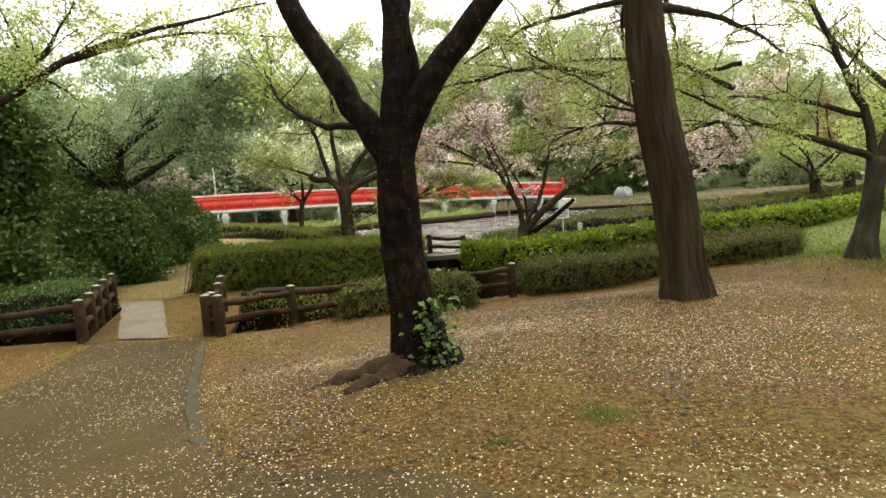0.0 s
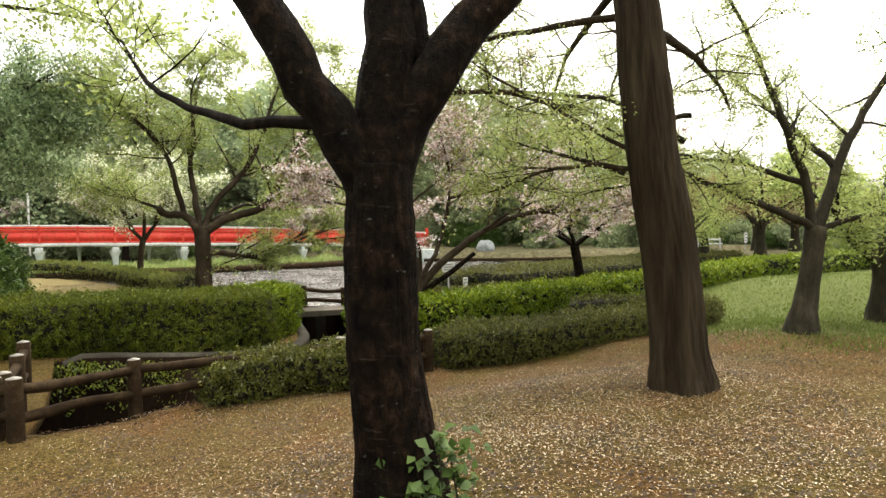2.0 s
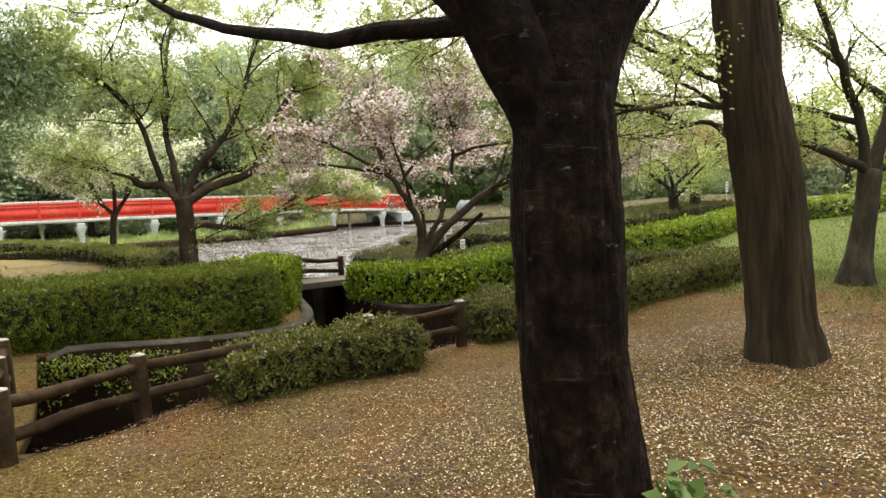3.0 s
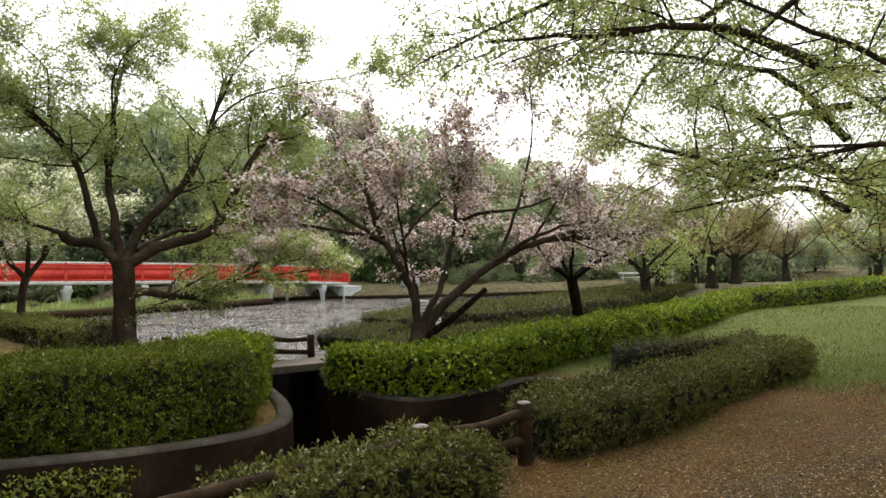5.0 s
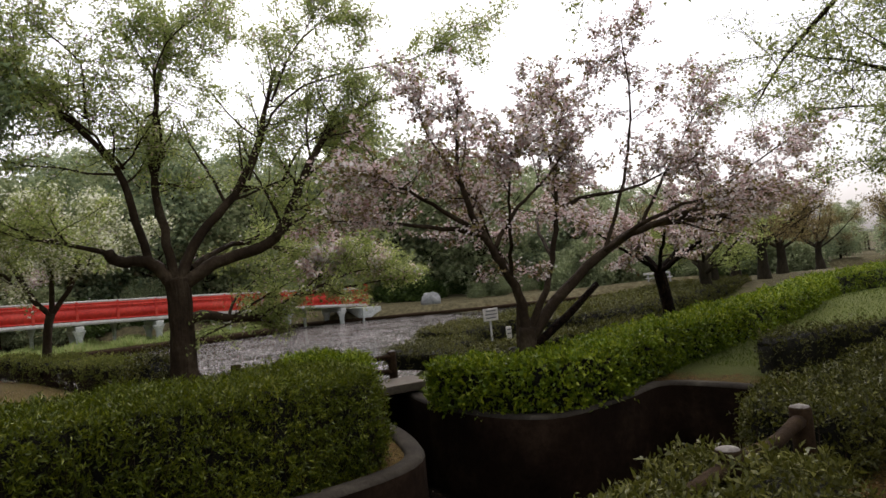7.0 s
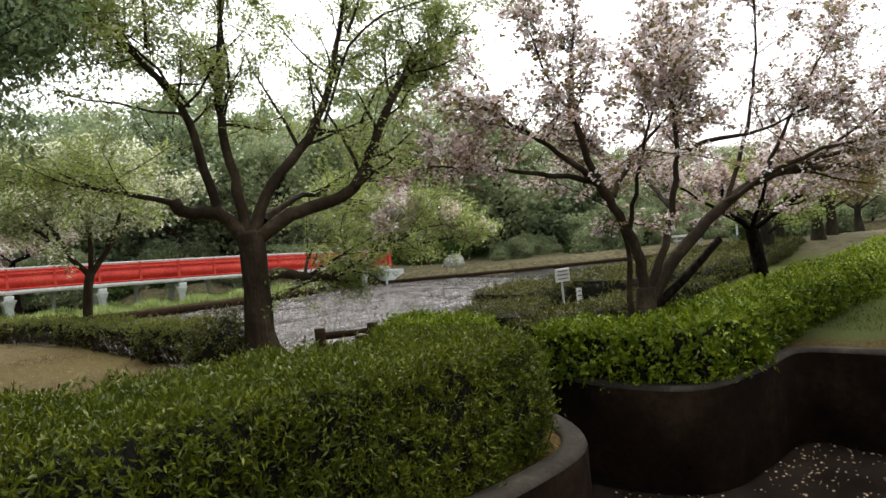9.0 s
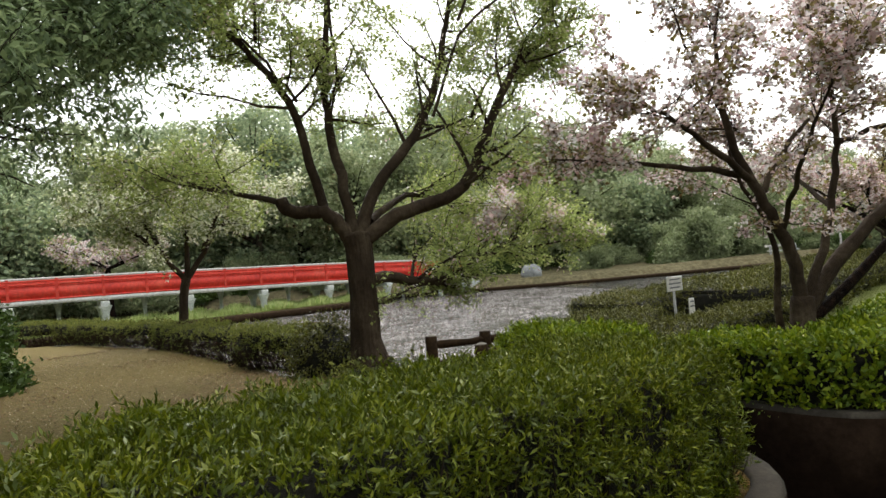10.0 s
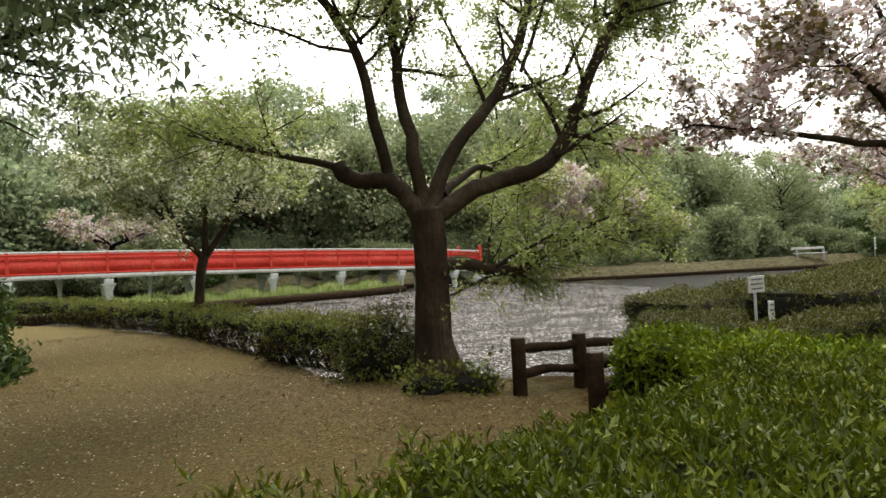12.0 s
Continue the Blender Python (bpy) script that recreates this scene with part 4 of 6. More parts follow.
def near_trees():
    z = height(-0.18, 5.1)
    old = tree("cherry_tree", "dark wet-barked old cherry tree forking into three limbs", ([(-0.19, 5.44, z), (-0.20, 5.43, 0.17), (-0.23, 5.42, 0.49), (-0.29, 5.42, 0.97), (-0.29, 5.42, 1.42), (-0.28, 5.42, 1.80)], [0.35, 0.24, 0.19, 0.168, 0.165, 0.14]), [
        ([(-0.30, 5.42, 1.63), (-0.39, 5.42, 1.89), (-0.54, 5.44, 2.07), (-0.69, 5.47, 2.36), (-0.86, 5.53, 2.68), (-1.06, 5.58, 3.05), (-1.45, 5.74, 3.86), (-1.83, 5.85, 4.82)], 0.118, 0.06),
        ([(-0.28, 5.42, 1.67), (-0.26, 5.42, 1.98), (-0.23, 5.44, 2.34), (-0.22, 5.47, 2.68), (-0.20, 5.53, 3.05), (-0.12, 5.74, 3.96), (-0.01, 6.06, 5.03)], 0.135, 0.06),
        ([(-0.26, 5.42, 1.70), (-0.16, 5.42, 2.04), (0.07, 5.42, 2.38), (0.29, 5.44, 2.63), (0.59, 5.47, 2.95), (1.27, 5.53, 3.64), (2.02, 5.63, 4.50)], 0.125, 0.06),
        ([(-0.06, 5.42, 2.25), (-0.12, 5.45, 2.57), (-0.15, 5.49, 2.84), (-0.06, 5.63, 3.43), (0.15, 5.85, 4.18)], 0.06, 0.02),
        ([(-0.48, 5.4, 2.0), (-0.8, 5.85, 2.06), (-1.2, 6.5, 2.2), (-1.7, 7.3, 2.6), (-2.1, 8.2, 3.2)], 0.035, 0.008)],
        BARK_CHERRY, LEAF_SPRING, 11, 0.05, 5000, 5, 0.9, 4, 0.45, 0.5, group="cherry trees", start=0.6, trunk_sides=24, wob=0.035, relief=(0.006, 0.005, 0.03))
    for pts, r in (([(-0.33, 5.36, 0.14), (-0.55, 5.28, 0.09), (-0.8, 5.2, 0.08), (-1.12, 5.17, 0.0)], 0.085), ([(-0.3, 5.24, 0.1), (-0.5, 5.1, 0.06), (-0.66, 4.96, 0.07), (-0.74, 4.88, 0.03)], 0.08)):
        L = smooth_line([(x, y, height(x, y) + zz - 0.06) for x, y, zz in pts], 12)
        part("surface_root", mesh_of("surface_root", *tube(L, np.linspace(r, r * 0.45, 12) * (1 + 0.22 * np.sin(np.arange(12) * 1.9 + r * 90)), 10, True, 0.35, 3), [ROOT], True), old, "gnarled surface root")
    z = height(2.88, 7.8)
    tree("leaning_tree", "tall leaning tree trunk with deeply furrowed grey-brown bark", ([(2.88, 7.8, z), (2.85, 7.8, 0.25), (2.81, 7.8, 0.6), (2.74, 7.8, 1.3), (2.60, 7.82, 2.16), (2.54, 7.85, 2.81), (2.5, 7.9, 3.5), (2.4, 8.1, 5.2), (2.3, 8.3, 7.0)], [0.31, 0.26, 0.245, 0.242, 0.225, 0.21, 0.2, 0.16, 0.08]), [
        ([(2.6, 7.8, 2.0), (2.2, 8.0, 2.12), (1.8, 8.4, 2.1), (1.3, 8.9, 1.9)], 0.03, 0.006),
        ([(2.6, 7.8, 2.1), (2.1, 8.2, 2.5), (1.5, 8.7, 3.0), (0.9, 9.2, 3.5)], 0.025, 0.006),
        ([(2.5, 7.9, 3.4), (3.4, 8.6, 3.5), (4.6, 9.6, 3.4), (5.6, 10.6, 3.2)], 0.06, 0.012),
        ([(2.5, 7.9, 3.8), (3.2, 9.2, 4.0), (3.9, 10.8, 3.9), (4.6, 12.4, 3.6)], 0.06, 0.012),
        ([(2.45, 8.0, 4.2), (2.3, 9.6, 4.5), (2.2, 11.2, 4.6), (2.2, 12.6, 4.4)], 0.06, 0.012),
        ([(2.4, 8.0, 4.8), (0.9, 8.6, 5.0), (-0.6, 9.2, 5.2), (-2.0, 10.0, 5.1)], 0.06, 0.012),
        ([(2.35, 9.00, 2.83), (1.40, 9.00, 3.02), (0.67, 9.20, 2.94), (-0.10, 9.50, 2.89)], 0.04, 0.008),
        ([(2.4, 8.0, 5.2), (4.2, 8.0, 5.6), (6.0, 8.2, 5.8)], 0.06, 0.012),
        ([(2.48, 7.95, 3.5), (1.6, 9.2, 3.7), (0.8, 10.4, 3.6), (0.2, 11.4, 3.4)], 0.04, 0.01),
        ([(2.45, 8.0, 3.9), (3.0, 10.4, 4.0), (3.6, 12.6, 3.7), (4.6, 14.2, 3.2)], 0.05, 0.01)],
        BARK_FURROWED, LEAF_CANOPY, 12, 0.034, 48000, 9, 1.2, 7, 0.55, 0.0, spread=0.05, group="park trees", trunk_sides=28, wob=0.045, droop=0.1, start=0.35, relief=(0.018, 0.002, 0.025))
    z = height(6.66, 10.4)
    tree("lawn_tree", "slender forked tree with horizontal limbs on the lawn edge", ([(6.64, 10.4, z), (6.7, 10.4, 0.25), (6.78, 10.4, 0.65), (6.88, 10.4, 1.25), (6.9, 10.4, 1.45)], [0.26, 0.175, 0.15, 0.145, 0.15]), [
        ([(6.85, 10.4, 1.42), (6.43, 10.4, 1.63), (5.5, 10.4, 1.97), (4.7, 10.45, 2.25), (4.27, 10.5, 2.55), (3.6, 10.6, 2.9)], 0.066, 0.012),
        ([(6.84, 10.4, 1.42), (6.74, 10.4, 2.17), (6.46, 10.4, 2.69), (6.2, 10.4, 3.28), (5.86, 10.4, 4.03), (5.4, 10.4, 4.8)], 0.078, 0.02),
        ([(6.93, 10.4, 1.42), (7.22, 10.4, 2.07), (7.43, 10.4, 2.74), (8.05, 10.4, 3.5), (8.6, 10.4, 4.4)], 0.094, 0.03),
        ([(6.95, 10.4, 1.4), (7.5, 10.4, 1.58), (8.1, 10.3, 1.62), (9.2, 10.2, 2.0)], 0.05, 0.01),
        ([(7.3, 10.4, 2.3), (7.1, 10.9, 2.9), (6.9, 11.6, 3.6), (6.6, 12.2, 4.3)], 0.06, 0.012),
        ([(6.75, 10.4, 2.1), (6.3, 11.2, 2.5), (5.6, 12.4, 2.8), (4.9, 13.4, 3.0)], 0.05, 0.01),
        ([(3.87, 10.60, 2.27), (3.48, 11.00, 2.48), (2.93, 11.30, 2.67), (2.43, 11.60, 2.87)], 0.045, 0.008),
        ([(4.68, 10.40, 2.70), (3.60, 10.20, 3.22), (2.54, 10.20, 3.29), (1.44, 10.20, 3.23)], 0.045, 0.008),
        ([(4.68, 10.40, 1.93), (4.74, 11.00, 2.30), (4.39, 11.60, 2.16), (3.81, 12.00, 2.04)], 0.045, 0.008),
        ([(4.79, 10.40, 3.07), (4.69, 10.80, 3.09), (4.31, 11.20, 3.08), (3.68, 11.50, 3.29)], 0.045, 0.008)],
        BARK_GREY, LEAF_CANOPY, 13, 0.04, 46000, 8, 1.1, 6, 0.55, 0.05, spread=0.06, group="park trees", droop=0.08)
    z = height(-2.98, 18.8)
    broad = tree("cherry_tree", "broad cherry tree in young leaf with a crooked low limb", ([(-2.97, 18.8, z), (-2.99, 18.8, 0.05), (-3.01, 18.8, 0.25), (-2.99, 18.8, 0.88), (-3.01, 18.8, 1.51), (-3.03, 18.8, 1.68)], [0.36, 0.24, 0.2, 0.175, 0.185, 0.2]), [
        ([(-3.06, 18.8, 1.55), (-3.26, 18.8, 1.86), (-3.41, 18.8, 2.03), (-3.72, 18.8, 2.01), (-3.93, 18.8, 2.05), (-3.97, 18.8, 2.2)], 0.105, 0.085),
        ([(-3.41, 18.8, 2.0), (-3.5, 18.8, 2.45), (-3.61, 18.75, 3.06), (-3.77, 18.7, 3.52), (-4.3, 18.6, 4.2), (-5.2, 18.4, 5.1)], 0.072, 0.02),
        ([(-3.03, 18.8, 1.6), (-3.12, 18.8, 2.2), (-3.22, 18.85, 2.76), (-3.28, 18.9, 3.32), (-3.22, 19.0, 4.01), (-3.1, 19.2, 5.0), (-2.9, 19.3, 6.0)], 0.085, 0.02),
        ([(-2.98, 18.8, 1.6), (-2.76, 18.85, 2.26), (-2.33, 18.9, 2.71), (-1.96, 19.0, 3.11), (-1.64, 19.1, 3.71), (-1.4, 19.3, 4.5), (-1.1, 19.5, 5.5)], 0.095, 0.03),
        ([(-2.92, 18.8, 1.6), (-2.51, 18.8, 1.9), (-2.02, 18.8, 2.02), (-1.44, 18.8, 2.18), (-1.28, 18.8, 2.45), (-1.02, 18.8, 3.06), (-0.68, 18.8, 3.69), (-0.3, 18.8, 4.2), (0.5, 18.8, 4.7)], 0.115, 0.035),
        ([(-2.9, 18.8, 1.0), (-2.69, 18.8, 1.11), (-2.32, 18.9, 0.98), (-1.93, 19.1, 0.91), (-1.45, 19.4, 1.02)], 0.09, 0.045),
        ([(-2.8, 18.9, 1.85), (-2.2, 19.6, 2.3), (-1.4, 20.4, 2.3), (-0.6, 21.2, 2.0)], 0.06, 0.012),
        ([(-3.95, 18.8, 2.15), (-4.4, 19.2, 2.35), (-5.0, 19.6, 2.5), (-5.6, 20.0, 2.9)], 0.045, 0.012),
        ([(-1.45, 19.4, 1.02), (-0.79, 19.9, 1.3), (0.3, 20.5, 1.65), (1.3, 21.0, 1.7)], 0.04, 0.008),
        ([(-1.80, 18.80, 3.26), (-1.24, 18.70, 4.70), (-0.13, 18.60, 5.17), (1.25, 18.50, 5.36), (2.70, 18.40, 6.18)], 0.024, 0.006),
        ([(-3.09, 18.80, 3.66), (-3.20, 18.60, 4.98), (-2.87, 18.50, 5.60), (-2.16, 18.40, 6.09)], 0.024, 0.006),
        ([(-3.66, 18.70, 3.46), (-4.21, 18.50, 4.20), (-4.67, 18.30, 4.39), (-5.35, 18.10, 4.47)], 0.024, 0.006),
        ([(-1.24, 18.80, 3.24), (-0.77, 18.90, 4.06), (0.31, 19.00, 4.26)], 0.024, 0.006),
        ([(-1.34, 18.70, 4.60), (-0.87, 18.70, 5.62), (-0.11, 18.70, 6.30)], 0.024, 0.006),
        ([(-4.13, 18.50, 4.20), (-4.07, 18.40, 5.04), (-4.66, 18.20, 5.52)], 0.024, 0.006)],
        BARK_BROWN, LEAF_SPRING, 24, 0.056, 104000, 12, 1.45, 8, 0.6, 0.02, start=0.32, spread=0.06, group="cherry trees", second=BLOSSOM, second_share=0.06, trunk_sides=20, relief=(0.008, 0.003, 0.03))
    spray(broad)
    z = height(1.95, 16.5)
    pink = tree("pink_cherry_tree", "double-flowered pink cherry tree with several spreading stems", ([(1.86, 16.5, z), (1.9, 16.5, -0.1), (1.95, 16.5, 0.4)], [0.22, 0.16, 0.13]), [
        ([(1.93, 16.5, 0.2), (1.95, 16.5, 0.55), (1.84, 16.5, 0.98), (1.65, 16.5, 1.35), (1.4, 16.5, 1.8), (1.15, 16.5, 2.25), (1.03, 16.5, 2.7), (1.02, 16.5, 3.2), (1.1, 16.5, 3.8)], 0.088, 0.02),
        ([(2.0, 17.0, -0.65), (2.08, 17.0, 0.4), (2.13, 17.0, 1.0), (2.0, 17.0, 1.35), (1.7, 17.1, 2.0), (1.6, 17.2, 2.8)], 0.06, 0.012),
        ([(1.4, 16.5, 1.82), (0.95, 16.4, 2.1), (0.55, 16.3, 2.34), (0.0, 16.2, 2.6), (-0.5, 16.1, 2.8)], 0.05, 0.01),
        ([(1.34, 16.5, 1.9), (0.8, 16.8, 2.05), (0.2, 17.0, 2.2), (-0.8, 17.2, 2.3)], 0.045, 0.01),
        ([(1.55, 16.5, 1.7), (1.95, 16.5, 2.3), (2.55, 16.5, 2.7), (2.9, 16.4, 3.2)], 0.04, 0.01),
        ([(2.02, 16.5, 0.4), (2.36, 16.5, 0.97), (2.55, 16.5, 1.45), (2.66, 16.5, 1.95), (2.74, 16.5, 2.4), (2.74, 16.5, 2.9), (2.6, 16.5, 3.5), (2.5, 16.5, 4.0)], 0.062, 0.014),
        ([(2.7, 16.5, 2.25), (3.3, 16.3, 2.42), (4.2, 16.1, 2.5), (5.0, 16.0, 2.9)], 0.04, 0.01),
        ([(1.95, 16.5, 0.2), (2.24, 16.5, 0.56), (2.82, 16.5, 1.02), (3.6, 16.5, 1.52), (4.4, 16.5, 1.87), (5.24, 16.5, 1.93), (6.4, 16.5, 1.95), (7.6, 16.5, 2.1)], 0.1, 0.025),
        ([(4.6, 16.5, 1.88), (5.3, 16.3, 2.05), (6.1, 16.2, 2.2), (7.3, 16.0, 2.35)], 0.05, 0.01),
        ([(1.75, 16.5, 1.2), (1.5, 15.9, 1.9), (1.2, 15.3, 2.4), (1.0, 14.8, 2.8)], 0.035, 0.008),
        ([(2.55, 16.5, 1.45), (2.8, 17.3, 2.0), (3.4, 18.2, 2.4), (4.4, 18.9, 2.5)], 0.035, 0.008),
        ([(3.5, 16.5, 1.48), (4.1, 15.8, 2.0), (4.8, 15.2, 2.2), (5.4, 14.8, 2.2)], 0.045, 0.01),
        ([(3.6, 16.5, 1.55), (4.0, 16.4, 2.5), (4.35, 16.4, 3.6), (4.38, 16.4, 4.6), (4.3, 16.4, 5.5)], 0.036, 0.006),
        ([(4.4, 16.5, 1.87), (4.9, 16.4, 2.7), (5.4, 16.3, 3.4), (5.9, 16.2, 4.1)], 0.034, 0.006),
        ([(5.24, 16.5, 1.93), (6.2, 16.3, 2.5), (7.2, 16.2, 3.0), (8.2, 16.1, 3.5)], 0.034, 0.006),
        ([(2.74, 16.5, 2.7), (3.1, 16.8, 3.4), (3.3, 17.0, 4.3)], 0.03, 0.006),
        ([(1.03, 16.5, 2.7), (0.6, 16.4, 3.3), (0.3, 16.3, 3.9)], 0.03, 0.006)],
        BARK_BROWN, BLOSSOM, 15, 0.055, 42000, 8, 1.15, 7, 0.5, 0.08, start=0.55, spread=0.06, width=0.9, bunch=3, second=LEAF_BRONZE, second_share=0.36, group="pink cherry trees")
    L = smooth_line([(2.02, 16.48, 0.1), (2.66, 16.45, 0.5), (3.27, 16.4, 0.97)], 10)
    part("sawn_limb", mesh_of("sawn_limb", *tube(L, np.linspace(0.075, 0.05, 10), 10, True, 0.06, 5), [BARK_CHERRY], True), pink, "sawn-off dark limb stub")
    z = height(7.2, 19.15)
    tree("pink_cherry_tree", "small pink cherry tree beyond the bright hedge", ([(7.25, 19.15, z), (7.2, 19.15, 0.2), (7.05, 19.15, 1.0)], [0.17, 0.14, 0.13]), auto_limbs((7.05, 19.15, 1.0), np.random.default_rng(5), 6, 1.7, 0.07, 0.55), BARK_CHERRY, BLOSSOM, 16, 0.06, 13000, 6, 0.8, 5, 0.4, 0.1, spread=0.05, width=0.9, bunch=5, second=LEAF_BRONZE, second_share=0.25, group="pink cherry trees")
    z = height(-6.15, 26)
    tree("dogwood_tree", "small spreading tree with pale cream-green young leaves", ([(-6.17, 26, z), (-6.14, 26, 0.3), (-6.08, 26, 1.1), (-6.0, 26, 1.4)], [0.17, 0.105, 0.095, 0.105]), [
        ([(-6.02, 26, 1.35), (-6.2, 25.9, 1.6), (-6.64, 25.8, 2.18), (-7.36, 25.7, 2.78), (-8.0, 25.6, 3.1)], 0.07, 0.012),
        ([(-6.0, 26, 1.35), (-5.93, 26, 2.16), (-5.93, 26.1, 3.23), (-5.9, 26.2, 4.2)], 0.07, 0.012),
        ([(-6.0, 26, 1.35), (-5.54, 26, 2.03), (-5.17, 26, 2.62), (-4.32, 26, 3.21), (-3.5, 26, 3.4)], 0.07, 0.012),
        ([(-6.3, 25.9, 1.75), (-6.8, 26.5, 2.6), (-7.2, 27, 3.4)], 0.05, 0.01),
        ([(-5.6, 26, 2.0), (-5.2, 25.2, 2.7), (-4.8, 24.6, 3.2)], 0.05, 0.01),
        ([(-6.5, 25.9, 2.1), (-7.0, 26.0, 3.0), (-7.4, 26.1, 3.9)], 0.045, 0.01),
        ([(-5.95, 26, 2.4), (-6.3, 26.2, 3.4), (-6.4, 26.3, 4.3)], 0.045, 0.01),
        ([(-5.4, 26, 2.3), (-5.1, 26.2, 3.4), (-4.8, 26.3, 4.2)], 0.045, 0.01)],
        BARK_BROWN, LEAF_DOGWOOD, 17, 0.1, 21000, 7, 1.0, 6, 0.5, 0.2, spread=0.09, group="park trees", flat=1.6)
    z = height(-10.2, 12.2)
    tree("cherry_tree", "leafy cherry tree with a long horizontal bough over the path", ([(-10.4, 12.2, z), (-10.35, 12.2, 1.4), (-10.0, 12.1, 2.9)], [0.3, 0.22, 0.2]), [
        ([(-10.0, 12.1, 2.8), (-8.9, 12.0, 3.4), (-8.06, 12.0, 3.69), (-7.39, 12.0, 3.95), (-6.68, 11.8, 4.31), (-5.11, 11.4, 4.54), (-3.75, 11.0, 4.61), (-2.64, 10.8, 4.69)], 0.11, 0.015),
        ([(-6.9, 11.9, 4.25), (-5.6, 12.4, 4.67), (-4.77, 12.8, 4.91), (-2.83, 13.4, 4.8)], 0.05, 0.01),
        ([(-7.7, 12.0, 3.85), (-6.98, 12.0, 4.63), (-6.45, 12.0, 5.39)], 0.06, 0.012),
        ([(-10.0, 12.1, 2.8), (-10.4, 13.0, 3.4), (-10.6, 14.0, 4.8)], 0.1, 0.02),
        ([(-10.0, 12.1, 2.8), (-9.6, 11.0, 3.2), (-9.0, 10.2, 4.4)], 0.08, 0.02)],
        BARK_BROWN, LEAF_SPRING, 18, 0.07, 14000, 7, 1.0, 6, 0.5, 0.1, spread=0.1, group="cherry trees")
    for k, (x, y, hh, ln, sd) in enumerate(((-9.6, 18.5, 3.2, 4.2, 21), (-13.5, 24, 4.0, 5.0, 22))):
        z = height(x, y)
        boughs = [] if k else [([(-9.5, 18.5, 3.1), (-8.4, 18.2, 4.0), (-7.2, 17.8, 4.5), (-6.2, 17.5, 4.3), (-5.6, 17.4, 3.6)], 0.07, 0.012), ([(-9.5, 18.5, 3.2), (-8.2, 18.5, 4.4), (-6.8, 18.4, 5.0), (-5.8, 18.2, 4.7), (-5.3, 18.2, 4.0)], 0.07, 0.012), ([(-8.4, 18.2, 4.0), (-7.4, 17.4, 4.0), (-6.6, 17.1, 3.7), (-6.2, 17.0, 3.2)], 0.05, 0.01), ([(-8.2, 18.5, 4.4), (-7.2, 18.8, 4.8), (-6.4, 18.7, 4.6), (-6.0, 18.6, 4.0)], 0.05, 0.01)]
        tree("evergreen_oak", "tall dark evergreen tree with drooping glossy foliage", ([(x, y, z), (x + 0.05, y, 1.2), (x + 0.1, y, hh)], [0.34, 0.26, 0.2]), auto_limbs((x + 0.1, y, hh), np.random.default_rng(sd), 9, ln, 0.11, 0.42, 1.4) + boughs, BARK_GREY, LEAF_DARK, sd, 0.1, (46000, 34000)[k], 7, 1.5, 6, 0.7, 0.15, spread=0.16, width=0.38, group="evergreen trees", droop=0.35)


near_trees()


def lawn_trees():
    """Trees standing about on the lawn and along the far side of the pond."""
    spots = [(9.4, 11.5, 1.5, 2.0, 0), (14.4, 25.0, 1.5, 2.2, 0), (17.2, 27.4, 1.6, 2.6, 1), (20.4, 27.6, 1.7, 2.8, 1), (24.3, 29.8, 1.8, 3.0, 1), (32.3, 27.7, 1.8, 3.0, 1), (24.5, 32.8, 1.7, 2.8, 0), (37, 37, 2, 3.4, 1), (30, 22, 1.6, 2.6, 1), (41, 30, 1.9, 3.0, 0)]
    made = {}
    for k, (x, y, h, ln, kind) in enumerate(spots):
        if (kind, k > 1) not in made:
            g = np.random.default_rng(40 + k)
            mats = (LEAF_SPRING, LEAF_BRONZE)[kind]
            ob = tree("park_tree", ("spring-green park tree standing on the far lawn", "bronze-leaved young tree standing on the far lawn")[kind], ([(0, 0, 0), (0.05, 0, h * 0.5), (0.0, 0.05, h)], [0.3, 0.2, 0.18]), auto_limbs((0, 0.05, h), g, 7, ln, 0.09, 0.7, 0.5), BARK_GREY, mats, 60 + k, 0.09, 9000, 6, 1.3, 5, 0.6, 0.15, spread=0.12, group="lawn trees")
            made[(kind, k > 1)] = ob
            ob.location = (x, y, height(x, y))
        else:
            copy_thing(made[(kind, k > 1)], pose(x, y, height(x, y), 0, 0, 73 * k))
    x, y = -17, 50.5
    blossom = tree("pink_cherry_tree", "pale pink cherry in flower behind the red bridge", ([(0, 0, 0), (0.05, 0, 1.2), (0, 0, 2.2)], [0.2, 0.15, 0.14]), auto_limbs((0, 0, 2.2), np.random.default_rng(3), 7, 2.4, 0.08, 0.35), BARK_CHERRY, BLOSSOM, 71, 0.12, 7000, 6, 1.0, 5, 0.5, 0.1, spread=0.1, width=0.9, bunch=4, second=LEAF_SPRING, second_share=0.25, group="pink cherry trees")
    blossom.location = (-14.3, 56.3, height(-14.3, 56.3) + 0.0)
    blossom.scale = (1.25, 1.25, 1.3)
    copy_thing(blossom, pose(-26, 58, height(-26, 58), 0, 0, 80))


lawn_trees()


